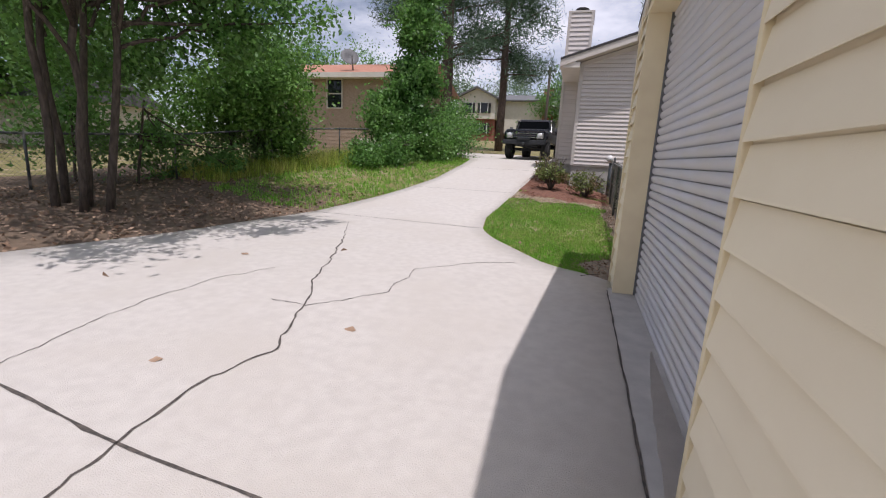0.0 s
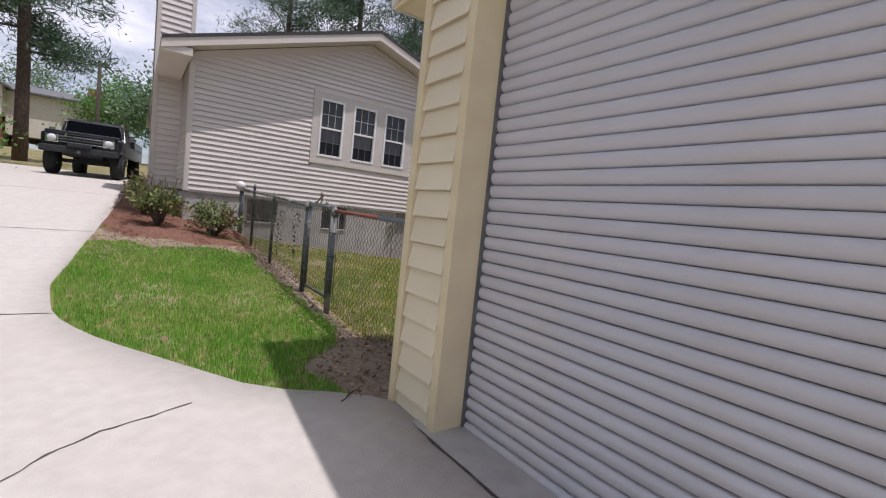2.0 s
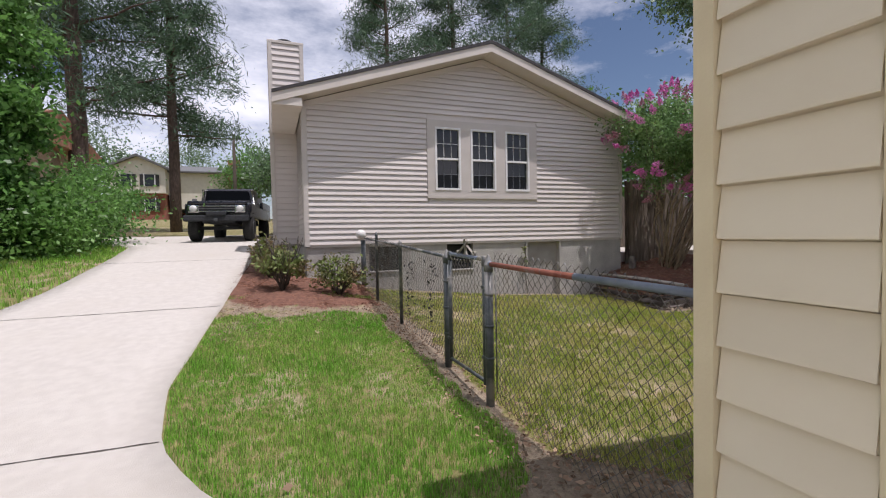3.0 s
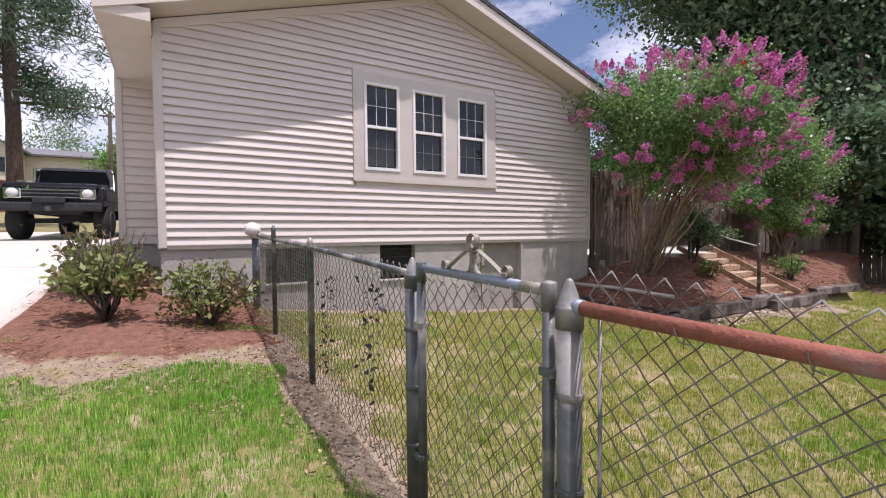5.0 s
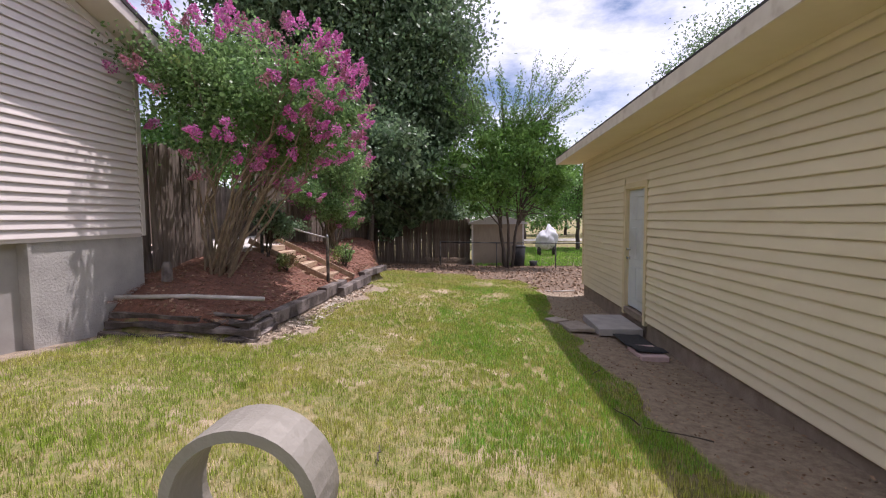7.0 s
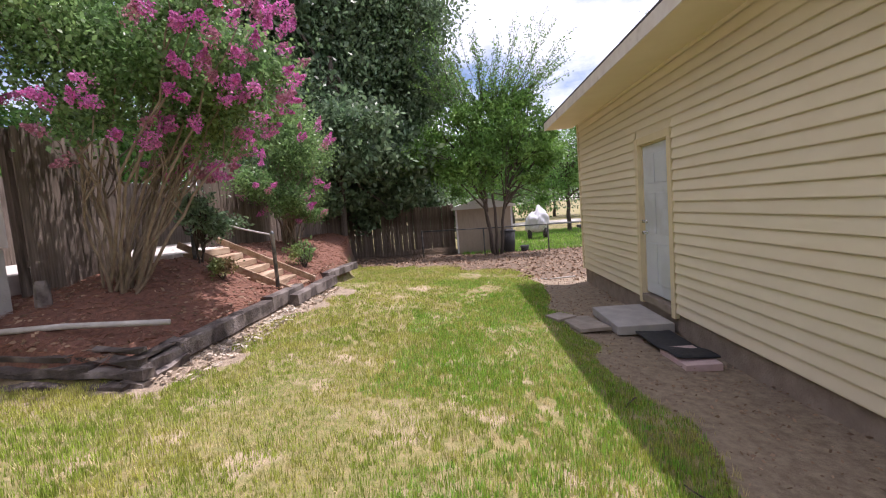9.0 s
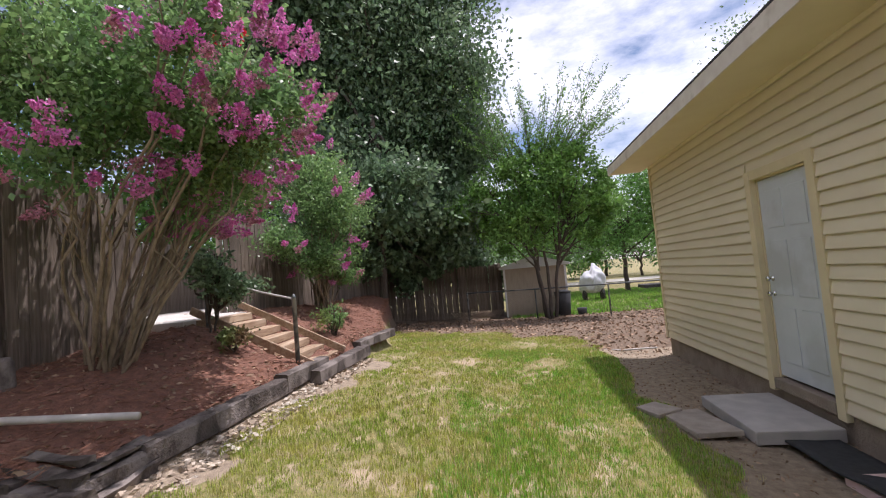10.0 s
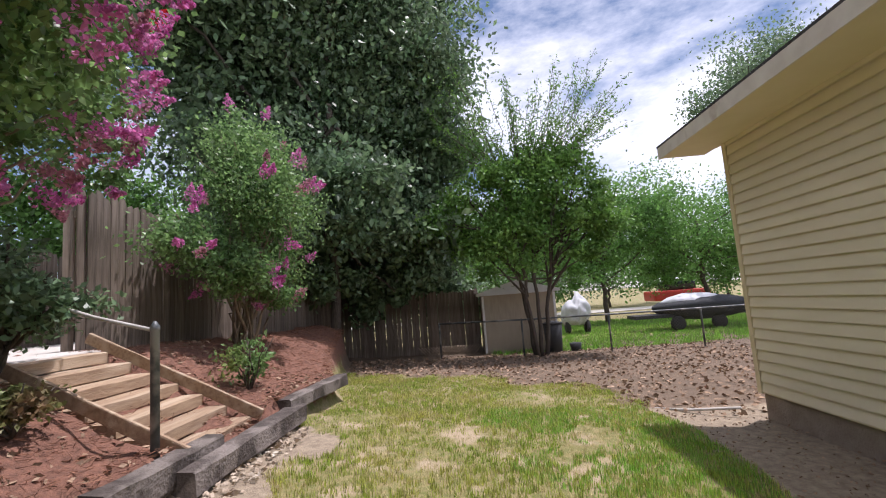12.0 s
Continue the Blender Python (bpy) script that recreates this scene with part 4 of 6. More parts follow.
def myrtle(base, blobs, n, blooms, stems, label, faded=0.25, red=3):
    t = thing("crape_myrtle", label, "tree", "crape myrtles in the raised bed")
    runs = []
    ends = []
    for i in range(stems):
        a = random.uniform(0, 6.283)
        bx, by = base[0] + math.cos(a) * .16, base[1] + math.sin(a) * .16
        b = random.choice(blobs)
        tip = Vector((b[0], b[1], b[2])) + Vector((random.uniform(-.8, .8), random.uniform(-.8, .8), random.uniform(-.5, .6))) * b[3]
        mid = Vector((bx, by, base[2])).lerp(tip, .4) + Vector((random.uniform(-.25, .25), random.uniform(-.25, .25), .2))
        p1, r1 = limb((bx, by, base[2] - .15), mid, random.uniform(.018, .036), .018, .05, 5)
        p2, r2 = limb(mid, tip, .018, .008, .1, 5)
        runs += [(p1 + p2[1:], r1 + r2[1:])]
        for k in range(2):
            f = p2[random.randint(0, 3)]
            runs.append(limb(f, f + Vector((random.uniform(-.5, .5), random.uniform(-.5, .5), random.uniform(.3, .9))), .012, .005, .06, 4))
    tubes("trunk", runs, "myrtle_bark", t, sides=7)
    leaf_mesh("crown", clumped(blobs, n, 260, .27, .25), .07, "leaf_myrtle", t, "", .6)
    # flower heads stand on the outside of the crown
    for kind, count in (("bloom", int(blooms * (1 - faded))), ("bloom_faded", int(blooms * faded)), ("bloom_red", red)):
        pts = []
        for i in range(count):
            for attempt in range(40):
                x, y, z, r = blobs[rng.integers(0, len(blobs))]
                u = rng.normal(size=3)
                u += np.array([-.3, -.45, .12])
                u /= np.linalg.norm(u)
                c = np.array([x, y, z]) + u * r * rng.uniform(.98, 1.14)
                if all((c[0] - b[0]) ** 2 + (c[1] - b[1]) ** 2 + (c[2] - b[2]) ** 2 > (.97 * b[3]) ** 2 for b in blobs):
                    break
            # a cone of crinkled petals, wide at its foot, pointing up and out
            axis = u + np.array([0, 0, .7])
            axis /= np.linalg.norm(axis)
            m, ln = 150, rng.uniform(.13, .25)
            f = rng.random(m) ** 1.4
            q = rng.normal(size=(m, 3))
            q /= np.linalg.norm(q, axis=1, keepdims=True)
            pts.append(c + np.outer(f * ln, axis) + q * (ln * .5 * (1.08 - f) * rng.uniform(.6, 1, m))[:, None])
        if pts:
            leaf_mesh("bloom" if kind != "bloom_red" else "red_bloom", np.concatenate(pts), .036, kind, t, {"bloom": "bright magenta flower heads", "bloom_faded": "fading dusty-pink flower heads", "bloom_red": "a few scarlet flower heads"}[kind], .8)["kind"] = "stuff"
    return t


def shrub(name, label, x, y, z, r, h, n, size, leaf, stems=9):
    t = thing(name, label, "shrub")
    runs = [limb((x, y, z - .05), (x + random.uniform(-r, r) * .8, y + random.uniform(-r, r) * .8, z + h * random.uniform(.6, 1)), .014, .005, .05, 4) for _ in range(stems)]
    for run in runs:
        tubes("stem", [run], "bark", t, sides=5)
    leaf_mesh("foliage", clumped([(x, y, z + h * .55, r * .8), (x + r * .4, y - r * .1, z + h * .4, r * .6), (x - r * .4, y + r * .2, z + h * .5, r * .6)], n, 40, .26, .3), size, leaf, t)
    return t


# west side
g = lz(-8.6, 5.2)
tree("shade_tree", "multi-stemmed shade tree with dense dark green leaves",
     [((-8.9 + dx, 5.2 + dy, g - .2), (-8.9 + dx * 2.2, 5.4 + dy * 2, 6.0), .075, .04) for dx, dy in ((-.42, .1), (-.2, -.2), (.04, .15), (.28, -.1), (.5, .2))],
     [(-8.6, 5.6, 6.0, 2.6), (-6.9, 6.4, 5.6, 1.9), (-10.6, 5.2, 5.4, 2.4), (-9.4, 7.6, 5.6, 2.4), (-8.0, 3.6, 5.8, 2.2), (-7.4, 8.4, 4.9, 1.7), (-11.8, 7.5, 4.2, 2.2), (-6.2, 4.6, 5.8, 1.5), (-5.0, 4.2, 5.4, 1.1), (-4.5, 5.0, 5.7, .9), (-8.4, 7.0, 4.0, 1.5), (-9.8, 6.4, 3.6, 1.4), (-7.2, 7.4, 4.2, 1.2), (-5.4, 2.8, 5.6, 1.2), (-7.2, 7.0, 5.4, 1.5), (-8.9, 9.3, 5.4, 1.6)],
     46000, .13, "leaf", clumps=420, spread=.22)
tree("hedge_tree", "leafy green understory tree behind the wire fence", [((-10.4, 11.8, .3), (-10.2, 11.8, 3.4), .08, .04), ((-10.9, 11.4, .3), (-11, 11.4, 3), .06, .03)],
     [(-10.0, 11.7, 3.4, 1.6), (-9.7, 12.2, 2.1, 1.2), (-11.3, 11.2, 2.6, 1.4), (-10.6, 12.5, 4.4, 1.3)], 30000, .13, "leaf_light", clumps=200)
tree("understory", "dark tangle of saplings and weeds under the tree", [((-10.6, 7.8, .3), (-10.4, 8, 2.6), .04, .02), ((-11.8, 7.2, .3), (-12, 7.4, 2.4), .04, .02)],
     [(-10.8, 8.6, 1.5, 1.0), (-12.2, 7.6, 1.8, 1.2), (-9.6, 9.6, 1.2, .6)], 6500, .12, "leaf", clumps=160, category="bushes")
tree("vine_tree", "tall narrow tree draped in leafy vines beside the drive", [((-7.3, 17.4, 1.0), (-7.0, 17.3, 10), .12, .05)],
     [(-7.2, 17.2, 2.6, 1.4), (-7.0, 17.2, 4.5, 1.25), (-6.9, 17.3, 6.4, 1.15), (-6.9, 17.4, 8.2, 1.0), (-6.9, 17.4, 9.6, .7), (-7.9, 16.8, 3.2, 1.2)], 40000, .15, "leaf", clumps=260, spread=.22)
tree("roadside_bush", "bright green overgrown bush beside the drive", [((-6.4, 17.6, 1.2), (-6.3, 17.6, 2.8), .04, .02), ((-6.3, 19.6, 1.4), (-6.3, 19.6, 3.2), .04, .02)],
     [(-6.2, 16.9, 2.0, .95), (-6.0, 18.4, 2.3, 1.1), (-6.1, 20.0, 2.6, 1.2), (-6.9, 15.2, 1.7, .85), (-7.6, 14.0, 1.6, .8), (-6.6, 21.8, 3.2, 1.4)], 20000, .12, "leaf", clumps=160, category="bush", spread=.34)
pine(-6.0, 32.0, 23, .30, .22, 3.6, 46)
pine(-8.6, 27.0, 24, .38, .22, 4.4, 46)
pine(-12.5, 34.0, 22, .34, .4, 4.5, 26)
# behind the house
for px_, py_, ph_ in ((8.5, 42, 24), (13.5, 40, 26), (19.5, 41, 25), (25, 44, 25)):
    pine(px_, py_, ph_, .34, .28, 5.2, 44)
for i, (x, y, r, hgt) in enumerate([(-2.5, 60, 3.6, 8), (1.5, 52, 4, 9), (5, 47, 3.5, 9), (-22, 70, 5, 12), (-30, 60, 5, 12), (-14, 84, 5, 12), (-27, 38, 4, 10), (-33, 24, 4.5, 9), (-24, 12, 3.5, 7), (-22, 6, 3.5, 6.5)]):
    zg = lz(x, y)
    tree("background_tree", "round green tree in the distance", [((x, y, zg - .3), (x, y, zg + hgt * .6), .22, .1)],
         [(x, y, zg + hgt * .68, r), (x - r * .6, y, zg + hgt * .5, r * .7), (x + r * .6, y + .5, zg + hgt * .52, r * .7)], 7000, .32, "leaf_dark" if i % 2 else "leaf", clumps=110)
# east side
tree("oak_tree", "huge dark-leaved tree towering over the back fence", [((22.5, 14.0, -.3), (22.5, 14.0, 9), .42, .2), ((19.5, 12.6, -.2), (19.0, 12.3, 7.5), .16, .08)],
     [(22, 13.5, 8, 3.6), (23, 10.6, 10.5, 3.0), (20, 16, 9, 3.6), (21, 14, 13, 3.8), (23, 9.6, 7.4, 2.2), (18.6, 12.2, 4.4, 2.0), (20.5, 10.2, 3.6, 1.7), (25, 14, 11, 3.4), (17.5, 16.5, 12, 3.4), (22.5, 11.5, 5.2, 2.4),
      (19.0, 14.4, 6.2, 2.4), (17.5, 13.6, 3.6, 1.3), (23.5, 10.8, 14.2, 2.8), (18.5, 18.5, 15, 3.5), (21.2, 11.6, 2.1, 1.2), (21.3, 9.9, 2.5, 1.1), (19.6, 13.0, 2.6, 1.2)], 190000, .22, "leaf_dark", clumps=620, droop=.5, spread=.25, inner=26000)
tree("feathery_tree", "light green small-leaved tree with feathery upright shoots",
     [((20.1 + dx, 6.6 + dy, -.5), (20.1 + dx * 5, 6.6 + dy * 5, 3.4), .07, .035) for dx, dy in ((-.12, .1), (.1, .12), (.02, -.14), (-.05, .0))],
     [(20.2, 6.6, 4.0, 1.3), (20.0, 7.7, 3.5, 1.0), (20.2, 5.4, 3.6, 1.0), (20.3, 6.3, 5.1, 1.1), (20.0, 8.8, 4.3, .8), (19.5, 7.0, 2.9, .9), (20.1, 8.9, 3.2, .7), (19.9, 4.4, 3.4, .8), (20.1, 4.3, 4.3, .7), (20.0, 7.6, 4.9, .9), (20.2, 5.2, 5.1, .8), (19.7, 9.5, 3.7, .6), (19.7, 8.0, 2.5, .6), (19.9, 5.2, 2.6, .6)], 30000, .13, "leaf_light", clumps=150, spread=.3)
sh = thing("feathery_shoots", "long leafy shoots rising above the small tree", "shoots")
runs, pts = [], []
for i in range(80):
    a, b = random.uniform(-1.0, 1.0), random.uniform(-.9, .9)
    p, r = limb((20.2 + b * .3, 6.6 + a, 5.3), (20.2 + b, 6.4 + a * 3.2, 6.2 + random.uniform(0, 2.6)), .014, .004, .14, 7)
    runs.append((p, r))
    for q, w in zip(p, p[1:]):
        for k in range(9):
            c = q.lerp(w, k / 9)
            pts += [(c.x + random.gauss(0, .07), c.y + random.gauss(0, .07), c.z + random.gauss(0, .05)) for _ in range(2)]
for run in runs:
    tubes("shoot", [run], "bark", sh, sides=4)
leaf_mesh("foliage", np.array(pts), .11, "leaf_light", sh, "", .35)
tree("back_tree", "bright green trees beyond the back fence", [((32, 1, -.5), (32, 1, 4), .15, .07), ((33, -5, -.5), (33, -5, 5), .15, .08), ((30.5, 5, -.5), (30.5, 5, 3), .1, .05)],
     [(32, 1.2, 4.0, 2.3), (33, -4, 4.6, 3.0), (30.5, 4.6, 3.8, 1.7), (34, -9, 5, 3.4), (36, 5, 5, 3), (31.5, -1.5, 4.6, 2.2), (38, 9, 5, 3), (31, 2.6, 2.2, 1.3), (32, -2.5, 2.4, 1.6), (33.5, -6.5, 2.4, 1.8), (32.5, -1, 6.2, 2.2), (33, 3.5, 5.6, 2.0)], 70000, .17, "leaf", clumps=320)
tree("hedge", "dense dark hedge of trees behind the back fence", [((24, 9 + 2.6 * i, -.4), (24, 9 + 2.6 * i, 2.6), .08, .04) for i in range(4)],
     [(24.2, 9.2 + 1.7 * i, 1.6 + .5 * (i % 3), 1.5) for i in range(6)] + [(23.6, 10 + 2 * i, 3.6, 1.5) for i in range(5)], 36000, .24, "leaf_dark", clumps=260, category="hedge")
tree("patio_tree", "leafy trees beyond the patio fence", [((14 + 3 * i, 21, .9), (14 + 3 * i, 21, 4), .1, .05) for i in range(4)],
     [(12.5, 21, 3.4, 1.9), (15, 21.5, 4.2, 2.2), (18, 21, 4.6, 2.3), (11, 22.5, 4.5, 1.8), (21, 21, 5, 2.4), (14, 23, 6.5, 2.4)], 26000, .2, "leaf", clumps=220)
tree("treeline", "low line of green trees closing the far yards", [((54, -30 + 12 * i, -.5), (54, -30 + 12 * i, 2.5), .15, .08) for i in range(6)],
     [(54 + 2 * (i % 3), -34 + 4.2 * i, 1.8 + .9 * (i % 4), 3.0) for i in range(18)], 26000, .4, "leaf", clumps=260, category="trees")
tree("pecan_tree", "tall tree whose crown shows over the garage roof", [((28, -6.5, -.5), (28, -6, 9), .22, .1)], [(27.5, -5.2, 10.5, 2.2), (28.5, -7.5, 11.5, 2.6), (27.2, -3.6, 9.4, 1.2)], 14000, .17, "leaf_dark", clumps=130)
for i, (x, y, r, hgt) in enumerate([(45, 14, 5, 12), (48, 3, 5, 11), (50, -10, 5.5, 12), (42, 24, 5, 13), (34, 26, 5, 14), (62, -4, 6, 10), (60, 8, 6, 11)]):
    zg = lz(x, y)
    tree("background_tree", "dense green tree beyond the neighbouring yards", [((x, y, zg - .3), (x, y, zg + hgt * .6), .22, .1)],
         [(x, y, zg + hgt * .66, r), (x, y - r * .6, zg + hgt * .45, r * .75), (x, y + r * .6, zg + hgt * .45, r * .75)], 8000, .32, "leaf_dark" if i % 2 else "leaf", clumps=110)
myrtle((8.25, 12.75, .68), [(7.9, 12.3, 3.9, 1.1), (7.3, 11.7, 3.9, .95), (8.6, 11.7, 3.8, 1.0), (8.0, 12.6, 4.4, .85), (9.3, 12.4, 4.0, 1.0), (7.5, 12.8, 4.2, .85), (8.9, 11.5, 4.2, .8), (9.4, 11.6, 3.4, .6), (8.3, 11.1, 3.3, .75), (7.6, 11.0, 3.5, .6), (8.2, 10.5, 3.8, .7), (7.3, 10.6, 4.1, .6), (8.6, 10.9, 4.0, .65), (10.0, 12.2, 3.9, .8), (10.4, 12.5, 3.3, .65), (9.6, 11.9, 4.2, .7), (9.2, 12.0, 3.0, .6), (7.4, 12.0, 3.1, .6)],
       56000, 220, 34, "crape myrtle with many bare stems and magenta blooms")
myrtle((14.0, 12.5, 1.05), [(13.9, 12.3, 3.9, 1.0), (13.4, 11.9, 3.3, .8), (14.6, 12.2, 3.4, .9), (14.0, 12.5, 4.5, .65), (13.4, 12.6, 2.6, .7), (14.8, 12.7, 4.2, .7), (13.2, 12.1, 2.1, .55), (14.8, 12.3, 2.4, .7), (14.1, 12.0, 1.8, .45), (12.6, 12.6, 2.6, .6)],
       40000, 40, 22, "smaller crape myrtle with pale stems and pink blooms", .3, 0)
tree("camellia", "dark glossy evergreen shrub beside the steps", [((9.8, 12.5, .75), (9.75, 12.45, 1.6), .022, .012), ((9.9, 12.55, .75), (10.0, 12.4, 1.7), .02, .012)],
     [(9.85, 12.4, 1.75, .42), (9.6, 12.3, 1.95, .34), (10.15, 12.2, 1.65, .32), (9.9, 12.6, 2.1, .3)], 3600, .075, "leaf_dark", clumps=40, category="shrub")
shrub("young_shrub", "small light green spreading shrub in pine straw", 12.0, 11.45, .52, .40, .80, 900, .06, "leaf_myrtle", 12)
shrub("low_shrub", "low dark green shrub beside the wooden steps", 9.55, 11.95, .78, .28, .35, 900, .06, "leaf_shrub", 6)
shrub("foundation_shrub", "half-bare shrub with reddish and green leaves", -0.05, 12.15, lz(-.05, 12.15) + .02, .52, .72, 1200, .07, "leaf_shrub", 22)
shrub("foundation_shrub", "half-bare shrub with reddish and green leaves", -1.0, 12.35, lz(-1.0, 12.35) + .02, .48, .95, 1000, .08, "leaf_shrub", 22)
shrub("foundation_shrub", "half-bare shrub with reddish and green leaves", -1.2, 13.4, lz(-1.2, 13.4) + .02, .45, .85, 900, .08, "leaf_shrub", 18)


# ---- chain-link ----
def link_runs(p0, p1, zb0, zb1, h, pitch, r):
    """Zigzag wires of a chain-link sheet between two posts."""
    a, b = Vector((*p0, 0)), Vector((*p1, 0))
    ln = (b - a).length
    n = max(1, int(ln / (pitch * .5)))
    rows = int(h / (pitch * .5)) // 2 * 2
    runs = []
    for i in range(n):
        pts = []
        for k in range(rows + 1):
            s = (i + (0.0 if (k + i) % 2 == 0 else 1.0)) / n
            s = min(s, 1)
            base = zb0 + (zb1 - zb0) * s
            p = a.lerp(b, s)
            off = .004 if k % 2 else -.004
            d = (b - a).normalized()
            pts.append((p.x - d.y * off, p.y + d.x * off, base + h * k / rows))
        runs.append((pts, r))
    return runs


FX = 0.595
fence = thing("chain_link_fence", "weathered chain-link fence with a rusty top rail", "fence")
ZT = 1.50


def terminal_post(name, parent, x, y, ztop, r=.037):
    zb = lz(x, y) - .1
    p = lathe(name, [(r, 0), (r, ztop - zb - .10)], "steel", parent, (x, y, zb), 20)
    lathe("cap", [(r + .004, -.10), (r + .004, -.041), (r + .004, -.038), (r + .001, -.034), (r - .002, -.030), (.012, .038), (.009, .043), (.002, .047)], "steel", p, (x, y, ztop - .045), 20, "grey cone cap")
    for zz in (.22, .5, .78):
        lathe("tension_band", [(r + .001, -.012), (r + .005, -.011), (r + .005, .011), (r + .001, .012)], "steel", p, (x, y, ztop - .12 - zz), 20)
    return p


for y, zt in ((8.555, 1.61), (7.562, 1.589), (5.36, 1.54)):
    terminal_post("post", fence, FX, y, zt)
for y in (10.42, 12.0):
    zz = lz(FX, y)
    lathe("line_post", [(.026, 0), (.026, 1.24), (.029, 1.25), (.012, 1.30)], "steel", fence, (FX, y, zz - .1), 14)
ball = lathe("ball_post", [(.05, 0), (.05, 1.03)], "steel", fence, (FX - .02, 13.16, lz(FX, 13.16) - .1), 16)
lathe("ball", [(.03, -.09), (.075, -.07), (.098, -.035), (.105, 0), (.098, .035), (.075, .07), (.03, .095), (.002, .1)], "gold", ball, (FX - .06, 13.14, 1.80), 20, "pale round ball finial")
tubes("top_rail", [([(FX, 7.52, ZT + .0095), (FX, 6.9, ZT), (FX, 6.36, ZT - .005)], .021)], "rust", fence, "rust-red top rail", 14)
tubes("top_rail", [([(FX, 6.38, ZT - .005), (FX, 5.8, ZT - .008), (FX, 5.34, ZT - .01)], .0225)], "rail_blue", fence, "grey top rail sleeved over the rusty one", 14)
tubes("rail_collar", [([(FX, 7.56, ZT + .01), (FX, 7.512, ZT + .0095)], .024)], "rail_blue", fence, "", 14)
tubes("top_rail", [([(FX, 8.55, 1.53), (FX, 10.42, 1.62), (FX, 13.1, 1.72)], .018)], "steel", fence, "", 12)
tubes("mesh_wire", link_runs((FX + .03, 5.38), (FX + .03, 7.52), lz(FX, 5.4) + .02, lz(FX, 7.5) + .02, 1.30, .076, .0027), "wire", fence, "galvanised diamond mesh", 5)["kind"] = "stuff"
tubes("mesh_wire", link_runs((FX + .025, 8.53), (FX + .025, 13.1), lz(FX, 8.5) + .02, .58, 1.18, .076, .0027), "wire", fence, "galvanised diamond mesh", 5)["kind"] = "stuff"
for y0, z0, z1 in ((7.47, .42, ZT + .0), (8.57, .45, ZT)):
    tubes("tension_bar", [([(FX + .02, y0, z0), (FX + .02, y0, z1)], .006)], "steel", fence, "", 6)
runs = []
for i in range(24):
    y = 5.5 + i * .082
    if i % 3 == 0:
        runs.append(([(FX + .03, y, ZT - .04), (FX - .012, y + .006, ZT - .025), (FX - .024, y + .01, ZT + .005), (FX, y + .012, ZT + .026), (FX + .028, y + .014, ZT), (FX + .03, y + .02, ZT - .05)], .0018))
for run in runs:
    tubes("tie_wire", [run], "steel", fence, "twisted wire tie", 4)
# withered vine on the mesh
vp = np.array([(FX + random.uniform(-.02, .05), 9.1 + random.gauss(0, .10) + (1.45 - zz) * .15, zz) for zz in np.linspace(.75, 1.5, 60)])
vine = thing("dead_vine", "dry dark vine leaves caught in the mesh", "vine")
leaf_mesh("foliage", np.concatenate([vp, vp + np.array([0, .9, -.1])]), .045, "dark", vine)

# gate
gate = thing("gate", "closed chain-link gate with a wrought scroll ornament", "gate")
gy0, gy1, gzb = 7.645, 8.465, .46
gt0, gt1 = 1.546, 1.566
tubes("top_rail", [([(FX, gy0 - .01, gt0), (FX, gy1 + .01, gt1)], .0185)], "rail_blue", gate, "blue-grey painted top rail", 16)
tubes("rail_end", [([(FX, gy0 + .005, gt0 + .0002), (FX, gy0 + .12, gt0 + .0022)], .0196)], "scroll", gate, "rusty tan elbow end of the top rail", 16)
tubes("bottom_rail", [([(FX, gy0, gzb), (FX, gy1, gzb)], .017)], "steel", gate, "", 12)
for y, zt in ((gy0, gt0 + .025), (gy1, gt1 + .025)):
    u = lathe("upright", [(.0205, 0), (.0205, zt - gzb + .02)], "steel", gate, (FX, y, gzb - .03), 16)
    lathe("sleeve", [(.025, -.09), (.025, -.004), (.022, 0), (.004, .004)], "steel", u, (FX, y, zt + .002), 16)
for y, s in ((gy1 + .035, 1), (gy0 - .037, -1)):
    for zz in (.68, 1.30):
        box("hinge" if s > 0 else "latch", FX - .028, FX + .026, min(y, y - s * .055), max(y, y - s * .055), zz - .014, zz + .014, "steel", gate, .004)
tubes("mesh_wire", link_runs((FX + .012, gy0 + .02), (FX + .012, gy1 - .02), gzb + .01, gzb + .01, 1.05, .076, .0027), "wire", gate, "galvanised diamond mesh", 5)["kind"] = "stuff"
runs = []
for y in (7.70, 7.80, 7.92, 8.05, 8.17, 8.28, 8.385):
    z = gt0 + (y - gy0) / .82 * .015
    runs.append(([(FX + .012, y, z - .055), (FX - .016, y + .003, z - .03), (FX - .0215, y + .005, z), (FX - .004, y + .007, z + .021), (FX + .018, y + .010, z + .012), (FX + .02, y + .013, z - .02), (FX + .004, y + .016, z - .05)], .0021))
for run in runs:
    tubes("tie_wire", [run], "chrome", gate, "bright twisted wire tie", 6)


